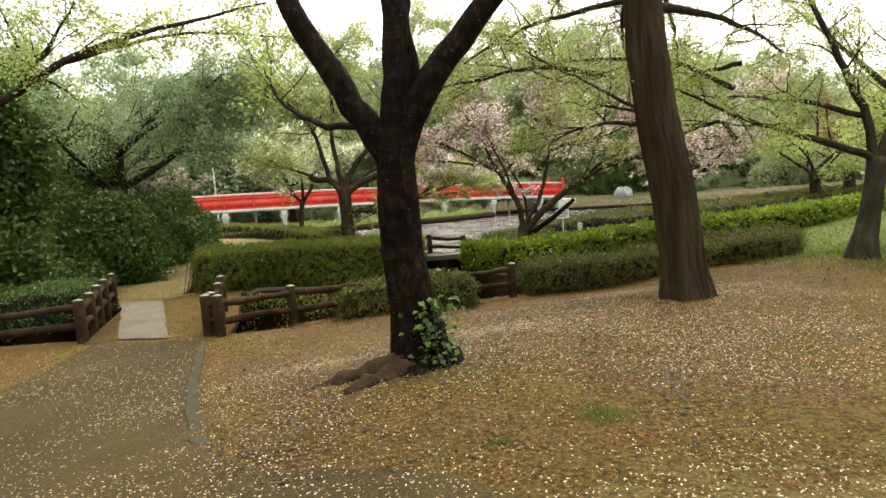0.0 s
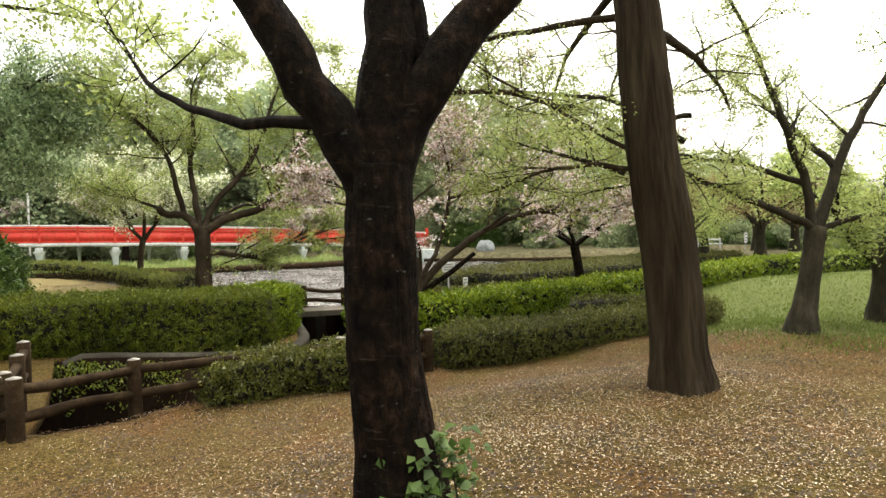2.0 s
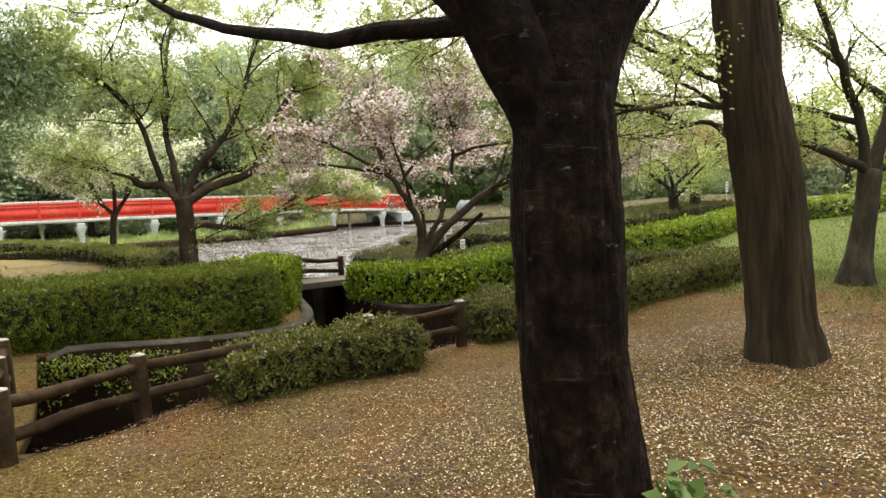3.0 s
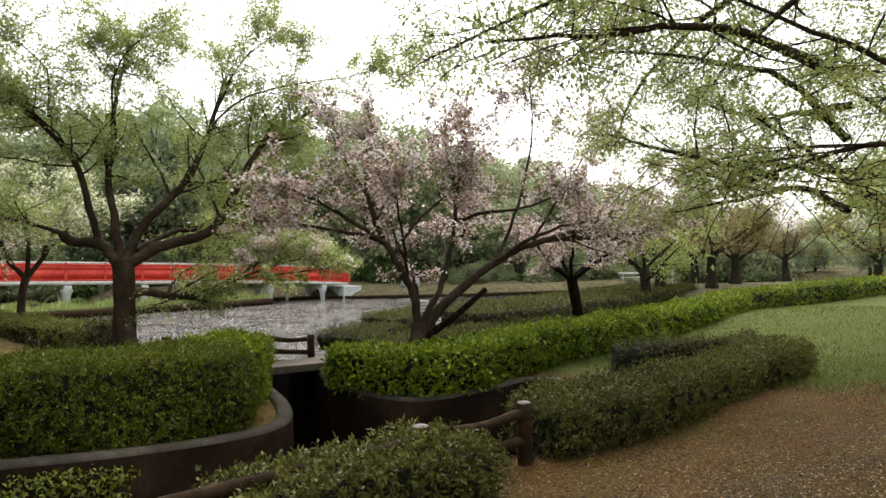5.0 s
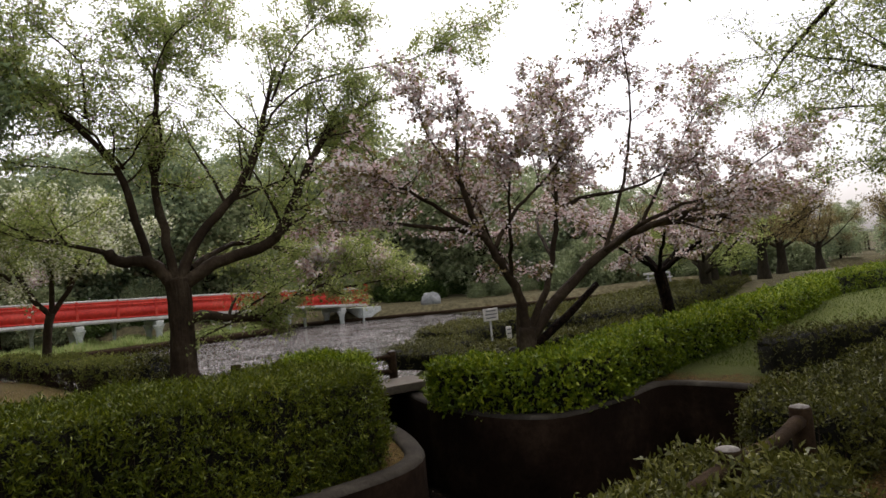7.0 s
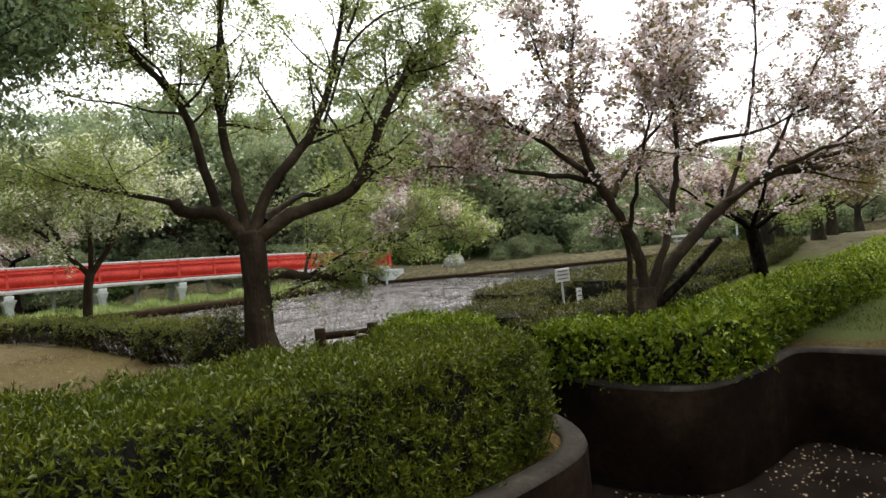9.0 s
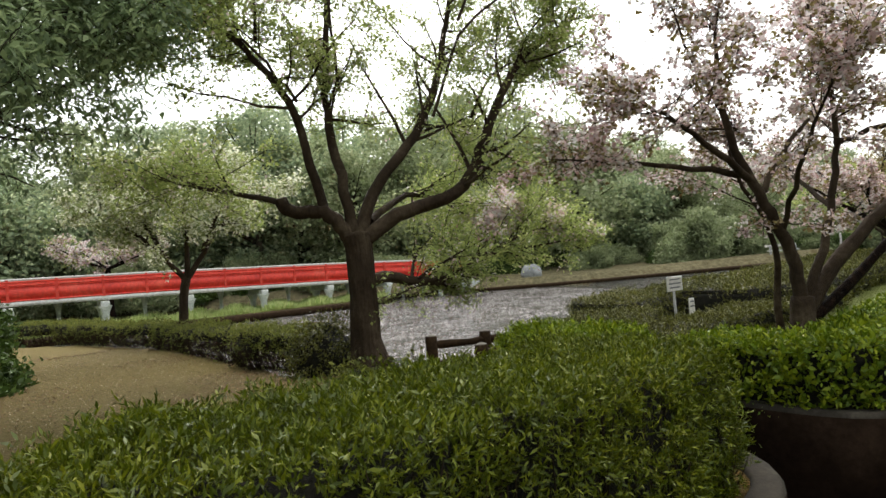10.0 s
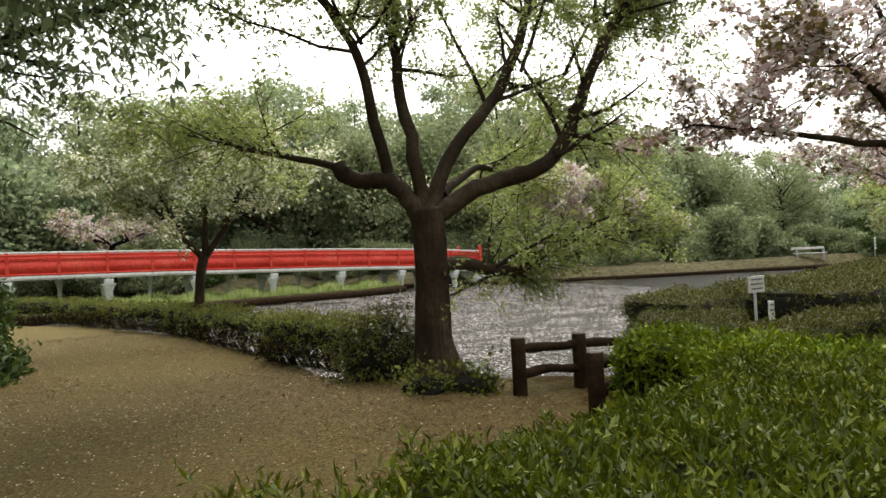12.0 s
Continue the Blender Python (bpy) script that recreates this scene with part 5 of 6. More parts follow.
def woods():
    """The wooded rise beyond the pond: a few kinds of tall tree, set out unevenly in rows."""
    g = np.random.default_rng(99)
    kinds = []
    for k, (h, r, mat) in enumerate(((14.5, 4.6, LEAF_WOOD), (13.5, 5.0, LEAF_WOOD_PALE), (16.5, 4.6, LEAF_WOOD), (11.5, 4.6, LEAF_WOOD_PALE), (8, 3.8, LEAF_WOOD))):
        root = thing("forest_tree", (0, 0, 0), ("tall dark green woodland tree on the rise", "pale green woodland tree in young leaf")[mat is LEAF_WOOD_PALE], "tree", "woodland trees")
        P = np.array([(0, 0, -0.4), (0.1, 0, h * 0.25), (0.2, 0.1, h * 0.55), (0.1, 0.2, h * 0.9)])
        part("trunk", mesh_of("trunk", *tube(smooth_line(P, 8), np.linspace(0.34, 0.06, 8), 8, True, 0.05, k), [BARK_GREY], True), root)
        cl = []
        n = 60
        zc = g.uniform(0.16, 1.0, n) * h
        rad = r * np.sqrt(np.clip(1.15 - np.abs(zc / h - 0.6) ** 1.5 * 2.8, 0.12, 1)) * np.sqrt(g.random(n))
        an = g.uniform(0, 6.28, n)
        centres = np.stack([np.cos(an) * rad, np.sin(an) * rad, zc], 1)
        twig = [tube(smooth_line([(0.1, 0.1, c[2] * 0.72), (c[0] * 0.5, c[1] * 0.5, c[2] * 0.86), tuple(c)], 5), np.linspace(0.08, 0.02, 5), 4, False) for c in centres]
        part("boughwork", mesh_of("boughwork", *join(twig), [BARK_GREY], True), root)
        m = 150
        pts = np.repeat(centres, m, 0) + g.normal(0, 1, (n * m, 3)) * np.array([0.85, 0.85, 0.55]) * np.repeat(g.uniform(0.6, 1.2, n), m)[:, None]
        s = g.uniform(0.2, 0.5, n * m)
        v, f = leaf_cards(pts, random_dirs(n * m, g, 0.8) + np.array([0, 0, -0.2]), random_dirs(n * m, g) * 0.8 + np.array([0, 0, 0.8]), s, s * 0.7)
        part("crown", mesh_of("crown", v, f, [mat]), root, kind="stuff")
        kinds.append(root)
    used = set()
    for row, (dist, step) in enumerate(((65, 4.6), (71, 5.4), (79, 6.0), (88, 7.0))):
        a = -64.0
        while a < 66:
            a += math.degrees(step * g.uniform(0.7, 1.35) / dist)
            d = dist + g.uniform(-3, 3)
            x, y = -2 + d * math.sin(math.radians(a)), d * math.cos(math.radians(a))
            if a > 30:
                x, y = x * 1.0, y * 1.05
            if row == 0 and -25 < a < 20 and g.random() < 0.15:
                continue
            k = int(g.choice([0, 1, 2, 3, 4], p=[0.26, 0.22, 0.2, 0.17, 0.15] if row else [0.1, 0.2, 0.05, 0.3, 0.35]))
            sc = g.uniform(0.85, 1.12) * (1.0 if a < 22 else max(0.42, 1 - (a - 22) * 0.024))
            m = Matrix.Translation((x, y, height(x, y) - 0.2)) @ Matrix.Rotation(g.uniform(0, 6.28), 4, "Z")
            if k not in used:
                used.add(k)
                ob = kinds[k]
                ob.matrix_basis = m
            else:
                ob = copy_thing(kinds[k], m)
            ob.scale = (sc, sc, sc)


woods()


# ---- hedges and shrubs ----
def hedges():
    main = hedge([(-5.15, 13.0), (-4.0, 13.38), (-3.0, 13.83), (-2.2, 14.32), (-1.45, 14.85)], 1.46, [0.55, 0.55, 0.5, 0.44, 0.4], "clipped green hedge of small pointed leaves beside the ditch", LEAF_HEDGE, 0.042, 9500, 31, stems=1600, gaps=-0.14, broad=0.72, upright=0.5)
    hedge([(-1.45, 17.3), (-1.15, 16.6), (-1.25, 15.9), (-1.6, 15.2)], 0.95, [0.3, 0.31, 0.34, 0.4], "short bright clipped hedge return by the log fence", LEAF_BRIGHT, 0.055, 4200, 32, stems=200)
    hedge([(0.8, 17.0), (1.1, 16.2), (1.75, 15.75), (2.6, 15.95), (3.6, 16.5), (5.0, 17.1), (7.5, 17.9), (10.5, 18.9), (14.0, 20.6)], 1.15, [0.0, 0.0, 0.0, 0.0, 0.03, 0.06, 0.1, 0.16, 0.24], "long bright green clipped hedge behind the ditch", LEAF_BRIGHT, 0.075, 2200, 33, broad=1.25)
    hedge([(14.0, 20.6), (19, 21.6), (26, 22.8)], 1.2, [0.34, 0.4, 0.45], "clipped hedge running off across the lawn", LEAF_BRIGHT, 0.08, 900, 34)
    hedge([(-1.75, 10.2), (-0.8, 10.48), (0.3, 10.85)], 0.9, [0.0, 0.01, -0.02], "low olive clipped hedge along the log fence", LEAF_LOW, 0.05, 4200, 35, stems=300, gaps=-0.3)
    hedge([(1.35, 11.6), (2.4, 11.75), (3.9, 12.1), (5.0, 12.4), (6.1, 12.75), (6.8, 13.1)], 1.0, [-0.0, 0.0, 0.02, 0.05, 0.1, 0.1], "low dark olive hedge bordering the leaf-strewn ground", LEAF_LOW, 0.043, 4600, 36, stems=500, gaps=-0.3)
    hedge([(4.9, 14.75), (5.6, 14.5), (6.5, 14.15), (7.2, 13.75)], 0.7, [-0.05, 0.0, 0.05, 0.08], "low olive hedge strip on the grass", LEAF_LOW, 0.045, 1700, 37)
    hedge([(1.5, 20.6), (2.2, 21.3), (3.0, 22.2)], 1.7, [-0.2, -0.14, -0.14], "rounded olive clipped bush at the pond edge", LEAF_LOW, 0.05, 1700, 38)
    hedge([(1.9, 19.5), (3.4, 20.2), (5.2, 20.9), (8.0, 21.8)], 1.3, [-0.32, -0.27, -0.22, -0.16], "low dark clipped hedge behind the pink cherry", LEAF_LOW, 0.06, 1500, 46)
    hedge([(3.3, 23.7), (4.4, 24.0), (5.4, 24.4)], 2.4, [-0.04, 0.0, 0.02], "rounded dark clipped hedge end by the pond", LEAF_LOW, 0.06, 1300, 39)
    hedge([(5.3, 22.7), (8.0, 23.4), (11, 24.8), (15, 27.0), (19, 29.3)], 3.6, [0.12, 0.16, 0.18, 0.2, 0.22], "broad dark clipped hedge along the pond", LEAF_LOW, 0.07, 900, 40)
    hedge([(-3.55, 19.7), (-4.0, 20.9), (-4.6, 22.1)], 0.8, [0.32, 0.36, 0.36], "clipped olive-green bush beside the cherry trunk", LEAF_OLIVE, 0.05, 1900, 41, stems=800, gaps=-0.1, airy=True)
    hedge([(-4.7, 22.4), (-5.7, 24.4), (-6.6, 26.2)], 0.75, [0.3, 0.32, 0.34], "thin twiggy hedge along the pond shore", LEAF_OLIVE, 0.05, 1500, 42, stems=1300, gaps=-0.1, airy=True)
    hedge([(-6.7, 26.4), (-8.2, 28.8), (-10.2, 31.6)], 0.75, [0.36, 0.38, 0.42], "thin twiggy hedge along the pond shore", LEAF_OLIVE, 0.055, 1300, 43, stems=1300, gaps=-0.1, airy=True)
    hedge([(-10.3, 31.8), (-13, 33.8), (-17, 35.6)], 0.8, [0.45, 0.45, 0.45], "thin twiggy hedge along the pond shore", LEAF_OLIVE, 0.06, 1000, 44, stems=1300, gaps=-0.1, airy=True)
    hedge([(-9.5, 8.6), (-7.6, 9.4), (-6.5, 10.4), (-6.8, 11.6)], 1.0, [0.45, 0.4, 0.3, 0.3], "overgrown green hedge behind the log fence", LEAF_SHADE, 0.055, 2000, 45)
    line = smooth_line([(-4.9, 12.1), (-4.4, 12.25), (-3.4, 12.6), (-2.6, 12.95)], 60)
    g = np.random.default_rng(530)
    n = 1800
    at = line[g.integers(0, 60, n)] + g.normal(0, 0.07, (n, 2))
    fall = np.clip(g.gamma(1.6, 0.17, n), 0, 0.75) * (0.45 + 0.55 * np.sin(at[:, 0] * 5.1) ** 2)
    at = at + np.array([0.28, -0.5]) * np.clip(0.1 + fall, 0, 0.22)[:, None]
    z = np.array([height(x, y + 0.3) for x, y in at]) - 0.02 - fall
    d = random_dirs(n, g) * 0.8 + np.array([0.3, -0.5, -0.5])
    size = 0.055 * g.uniform(0.6, 1.4, n)
    v, f = leaf_cards(np.c_[at, z], d, random_dirs(n, g) * 0.6 + np.array([0.4, -0.7, 0.6]), size, size * 0.4)
    part("trailing_foliage", mesh_of("trailing_foliage", v, f, [LEAF_HEDGE]), main, "shoots trailing over the ditch wall", kind="stuff")
    shrub((-3.5, 19.35), (0.5, 0.55, 0.62), "small olive bush crowding the cherry trunk", LEAF_LOW, 0.045, 1900, 50)
    shrub((-2.75, 18.35), (0.3, 0.22, 0.16), "low leafy weeds at the foot of the cherry trunk", LEAF_HEDGE, 0.06, 900, 51)
    shrub((-3.25, 18.3), (0.25, 0.2, 0.14), "low leafy weeds at the foot of the cherry trunk", LEAF_OLIVE, 0.06, 900, 52)
    shrub((-10.3, 16.0), (2.1, 2.4, 2.4), "large dark rounded evergreen shrub beside the plaza", LEAF_SHADE, 0.12, 1300, 46, lump=0.5)
    shrub((-10.2, 21.6), (1.7, 2.8, 1.8), "broad mid-green shrub at the plaza edge", LEAF_SHADE, 0.12, 1300, 47, lump=0.5)
    shrub((-11.0, 12.6), (2.8, 2.6, 4.2), "tall dark evergreen shrub above the ditch", LEAF_SHADE, 0.13, 1200, 48, lump=0.55)
    shrub((-12.2, 18.0), (2.8, 3.0, 4.2), "tall dark evergreen shrub mass beside the plaza", LEAF_SHADE, 0.14, 1000, 49, lump=0.55)


hedges()


def ivy():
    """Leafy shoots round the foot of the near trunk."""
    g = np.random.default_rng(77)
    root = thing("ivy", (-0.05, 5.2, 0.1), "bright green ivy shoots climbing the tree foot", "ivy")
    n = 150
    a = g.normal(-1.1, 0.45, n)
    zz = g.beta(1.6, 1.5, n) * 0.85
    p = np.stack([-0.19 + np.cos(a) * (0.27 - 0.1 * zz) + 0.05 * g.normal(size=n) + 0.06, 5.44 + np.sin(a) * (0.29 - 0.08 * zz), 0.1 + zz * 0.62], 1)
    out = np.stack([np.cos(a), np.sin(a), 0.4 * g.normal(size=n)], 1)
    s = g.uniform(0.035, 0.085, n)
    v, f = leaf_cards(p, out * 0.7 + random_dirs(n, g) * 0.8, np.array([0, 0, 1.0]) + out * 0.6, s, s * 0.75)
    part("foliage", mesh_of("foliage", v, f, [LEAF_SHADE]), root, kind="stuff")
    st = [tube(smooth_line([(-0.15 + 0.09 * k, 5.15, 0.05), (-0.13 + 0.07 * k, 5.17, 0.25), (-0.12 + 0.05 * k, 5.22, 0.5)], 6), np.linspace(0.008, 0.004, 6), 5, False) for k in range(3)]
    part("stem", mesh_of("stem", *join(st), [BARK_GREY], True), root)


ivy()

# ---- log fences ----
def log_post(at, h=0.6, r=0.075, tilt=(0, 0)):
    g = np.random.default_rng(int(abs(at[0] * 100 + at[1] * 10)))
    z = height(at[0], at[1])
    L = np.array([(0, 0, -0.2), (0, 0, 0.0), (0, 0, h * 0.5), (0, 0, h - 0.012), (0, 0, h)])
    v, f = tube(L, [r, r * 1.02, r, r, r * 0.9], 12, False, 0.03, int(g.integers(99)))
    top = tube(np.array([(0, 0, h - 0.004), (0, 0, h + 0.004)]), [r * 0.9, r * 0.86], 12, True)
    return z, mesh_of("post", v, f, [LOG], True), mesh_of("post_top", *top, [LOG_TOP], True)


def fence(posts, label, rails=(0.5, 0.22), r=0.05, h=0.6, extra=()):
    """Imitation-log posts with two bowed rails between them."""
    root = thing("log_fence", (*posts[0], height(*posts[0])), label, "fence", "log fences")
    for p in posts:
        z, me, top = log_post(p, h)
        ob = part("post", me, root)
        ob.matrix_basis = Matrix.Translation((*p, z))
        cap = part("post_top", top, ob, "pale weathered post end")
        cap.matrix_parent_inverse = Matrix.Identity(4)
    for a, b in list(zip(posts[:-1], posts[1:])) + list(extra):
        for k, zz in enumerate(rails):
            za, zb = height(*a) + zz, height(*b) + zz
            L = np.linspace((*a, za), (*b, zb), 9)
            bow = np.sin(np.linspace(0, np.pi, 9)) * 0.025 * (1 if k else -1) + 0.008 * np.sin(np.linspace(0, 9, 9) + a[0])
            L[:, 2] += bow
            part("rail", mesh_of("rail", *tube(L, r * (1 + 0.1 * np.sin(np.linspace(0, 7, 9))), 9, True, 0.05, k), [LOG], True), root)
    return root


fence([(-3.42, 9.0), (-3.24, 8.97), (-2.47, 9.98), (-0.17, 10.72), (1.1, 11.25)], "brown imitation-log fence with two rails along the ditch")
fence([(-3.42, 9.2), (-3.6, 9.95), (-3.85, 10.75)], "brown imitation-log railing on the footbridge")
fence([(-5.22, 9.0), (-5.45, 9.65), (-5.8, 10.45), (-6.05, 11.1), (-6.35, 11.9)], "brown imitation-log railing on the footbridge", extra=[((-5.22, 9.0), (-7.2, 8.35))])
fence([(-2.28, 18.15), (-1.5, 18.3), (-0.6, 18.5), (0.4, 18.7)], "weathered log fence above the pond outlet")
fence([(-1.96, 17.15), (-1.3, 17.55)], "short weathered log fence by the clipped hedge")


def slab_bridge():
    me = box_mesh("culvert_slab", (1.9, 0.8, 0.14), DECK, 0.02)
    ob = new("culvert_slab", me)
    ob.matrix_basis = pose(-0.2, 18.05, -0.42, 0, 0, 6)
    tagged(ob, "pale concrete slab crossing the ditch outlet", "slab", kind="structure")


slab_bridge()


# ---- the red bridge ----
def red_bridge():
    line = smooth_line([(-40, 37.9, 1.62), (-22, 43.4, 1.68), (-16.5, 45.1, 1.66), (-9.7, 47.2, 1.52), (0, 50.1, 1.22), (5.5, 51.75, 1.0), (9.6, 53.0, 0.72)], 60)
    s = np.r_[0, np.cumsum(np.linalg.norm(np.diff(line, axis=0), axis=1))]
    at = lambda u: np.array([np.interp(u, s, line[:, c]) for c in range(3)])
    root = thing("red_bridge", tuple(line[30]), "long red-railed footbridge on pale piers across the pond", "bridge", kind="structure")
    T = np.array([26.1, 7.9]) / np.hypot(26.1, 7.9)
    N = np.array([-T[1], T[0]])

    def ribbon(name, off, z0, z1, thick, mat, u0=0, u1=None, label=""):
        us = np.linspace(u0, s[-1] if u1 is None else u1, 40 if u1 is None else 3)
        P = np.array([at(u) for u in us])
        V = np.stack([np.c_[P[:, :2] + N * o, P[:, 2] + z] for o, z in ((off, z0), (off, z1), (off + thick, z1), (off + thick, z0))], 1).reshape(-1, 3)
        i, j = np.meshgrid(np.arange(len(P) - 1), np.arange(4), indexing="ij")
        f = np.stack([i * 4 + j, (i + 1) * 4 + j, (i + 1) * 4 + (j + 1) % 4, i * 4 + (j + 1) % 4], -1).reshape(-1, 4)
        f = np.vstack([f, [[0, 1, 2, 3], [len(V) - 1, len(V) - 2, len(V) - 3, len(V) - 4]]])
        return part(name, mesh_of(name, V, f, [mat]), root, label)

    ribbon("deck", 0.0, -0.62, -0.5, 2.6, PIER)
    for off in (-0.06, 2.58):
        ribbon("edge_beam", off, -0.67, -0.45, 0.12, WHITE, label="white edge beam")
        ribbon("panel", off + 0.03, -0.40, 0.28, 0.05, RED, label="red railing panel")
        ribbon("handrail", off - 0.02, 0.46, 0.56, 0.14, RED, label="red handrail with a pale top")
        ribbon("handrail_top", off - 0.015, 0.565, 0.68, 0.13, WHITE, label="pale strip along the handrail top")
        ribbon("middle_rail", off - 0.01, 0.30, 0.40, 0.11, RED)
        ribbon("bottom_rail", off - 0.01, -0.44, -0.36, 0.11, RED)
    me = box_mesh("bridge_post", (0.14, 0.16, 1.1), RED, 0.02, (0, 0, 0.08))
    cap = box_mesh("post_cap", (0.2, 0.2, 0.1), RED, 0.04, (0, 0, 0.68))
    for off in (0.0, 2.64):
        for u in np.arange(0.2, s[-1], 2.05):
            p = at(min(u, s[-1] - 0.08))
            ob = part("bridge_post", me, root)
            ob.matrix_basis = pose(*(p[:2] + N * off), p[2], 0, 0, math.degrees(math.atan2(T[1], T[0])))
    last = at(s[-1] - 0.05)
    for off in (0.0, 2.64):
        ob = part("end_post", box_mesh("end_post", (0.22, 0.22, 1.5), RED, 0.03, (0, 0, 0.2)), root, "red end post with a rounded cap")
        ob.matrix_basis = pose(*(last[:2] + N * off), last[2], 0, 0, 17)
        k = part("post_cap", cap, ob)
        k.matrix_parent_inverse = Matrix.Identity(4)
        k.location = (0, 0, 0.3)
    turn = math.degrees(math.atan2(T[1], T[0]))
    beam = box_mesh("cross_beam", (0.42, 2.9, 0.26), PIER, 0.03)
    post = mesh_of("pier", *tube(np.array([(0, 0, -2.6), (0, 0, -0.7), (0, 0, -0.4), (0, 0, -0.12), (0, 0, -0.02)]), [0.17, 0.17, 0.19, 0.3, 0.36], 10, True), [PIER], True)
    slim = mesh_of("pier", *tube(np.array([(0, 0, -2.6), (0, 0, -0.6), (0, 0, -0.25), (0, 0, 0.1)]), [0.1, 0.1, 0.13, 0.22], 8, True), [PIER], True)
    for u in np.arange(s[-1] - 2.2, 1.0, -4.15):
        p = at(u)
        o = part("cross_beam", beam, root, "pale beam carried by two piers")
        o.matrix_basis = pose(*(p[:2] + N * 1.25), p[2] - 0.86, 0, 0, turn)
        for d in (0.15, 2.4):
            o = part("pier", post, root)
            o.matrix_basis = Matrix.Translation((*(p[:2] + N * d), p[2] - 0.96))
        p = at(u - 2.05)
        o = part("pier", slim, root, "slim pale pier")
        o.matrix_basis = Matrix.Translation((*(p[:2] + N * 1.9), p[2] - 0.78))
    ab = part("abutment", box_mesh("abutment", (1.6, 3.2, 2.2), PIER, 0.03), root, "pale concrete abutment")
    ab.matrix_basis = pose(*(last[:2] + T * 0.2 + N * 1.3), last[2] - 1.85, 0, 0, 17)


red_bridge()


# ---- signs and small things ----
def sign(x, y, top, w, h, post, label, lines=3, turn=0):
    z = height(x, y)
    root = thing("sign", (x, y, z), label, "sign", "signs")
    pole = part("pole", mesh_of("pole", *tube(np.array([(0, 0, -0.2), (0, 0, 0.3), (0, 0, top - z)]), [0.025, 0.025, 0.025], 8, True), [STEEL], True), root)
    pole.matrix_basis = Matrix.Translation((x, y, z))
    b = part("board", box_mesh("board", (w, 0.025, h), BOARD, 0.006), root, "off-white notice board")
    b.matrix_basis = pose(x, y - 0.045, top - h / 2, 0, 0, turn)
    for k in range(lines):
        m = part("print_line", box_mesh("print_line", (w * (0.8 if k % 2 else 0.68), 0.004, h * 0.09), INK, 0), b, "unreadable faded print")
        m.matrix_parent_inverse = Matrix.Identity(4)
        m.location = (0, -0.0165, h * (0.3 - 0.28 * k))


sign(3.87, 21.58, 0.5, 0.46, 0.3, 0.8, "small white notice board on a thin steel pole", 3, 14)
sign(4.5, 21.92, -0.02, 0.17, 0.36, 0.4, "small narrow white marker plate near the hedge", 2, 14)


def far_bits():
    ob = new("lamp_post", mesh_of("lamp_post", *tube(np.array([(-21.1, 56.4, 0.2), (-21.1, 56.4, 2.6), (-21.1, 56.4, 5.0)]), [0.09, 0.08, 0.07], 10, True), [WHITE], True))
    tagged(ob, "slim white lamp post on the far bank", "lamp post")
    for k, (x, y, sx, sz, mat, nm, lab) in enumerate(((24.5, 60.5, 1.2, 0.9, STONE, "boulder", "pale grey boulder on the far bank"), (14.5, 52.5, 0.8, 0.7, STONE, "boulder", "grey boulder beside the bridge end"))):
        bm = bmesh.new()
        bmesh.ops.create_icosphere(bm, subdivisions=3, radius=1)
        for v in bm.verts:
            r = 1 + 0.25 * noise.noise(v.co * 1.6 + Vector((k * 5, 0, 0))) + 0.08 * noise.noise(v.co * 5)
            v.co = Vector((v.co.x * sx * r, v.co.y * sx * 0.8 * r, v.co.z * sz * r))
        ob = new(nm, bm_mesh(nm, bm, mat, True))
        ob.location = (x, y, height(x, y) + sz * 0.3)
        tagged(ob, lab, "boulder", "boulders")


far_bits()


def far_furniture():
    """A shelter, a bench and a notice on the far lawn."""
    x, y = 70.0, 55.0
    z = height(x, y)
    hut = thing("shelter", (x, y, z), "small open park shelter with a pale flat roof", "shelter")
    for dx, dy in ((-1.6, -1.2), (1.6, -1.2), (-1.6, 1.2), (1.6, 1.2)):
        o = part("pillar", box_mesh("pillar", (0.16, 0.16, 2.2), LOG, 0.02, (0, 0, 1.1)), hut)
        o.matrix_basis = Matrix.Translation((x + dx, y + dy, z - 0.1))
    o = part("roof", box_mesh("roof", (4.4, 3.6, 0.22), WHITE, 0.06), hut, "pale flat roof")
    o.matrix_basis = pose(x, y, z + 2.2, 0, 0, 8)
    x, y = 31.5, 46.5
    z = height(x, y) - 0.25
    seat = thing("bench", (x, y, z), "low pale park bench on the far bank", "bench")
    for dz, w, h in ((0.42, 0.45, 0.07), (0.78, 0.08, 0.16)):
        o = part("seat" if h < 0.1 else "backrest", box_mesh("plank", (2.0, w, h), WHITE, 0.02), seat)
        o.matrix_basis = pose(x, y + (0.22 if h > 0.1 else 0), z + dz, 0, 0, -40)
    for dx in (-0.8, 0.8):
        o = part("leg", box_mesh("leg", (0.1, 0.4, 0.85), STEEL, 0.01, (0, 0, 0.35)), seat)
        o.matrix_basis = pose(x + dx * 0.77, y - dx * 0.64, z, 0, 0, -40)
    sign(30.1, 40.6, 0.95, 0.5, 0.7, 1.0, "white notice on a pole across the pond", 3, 30)


far_furniture()


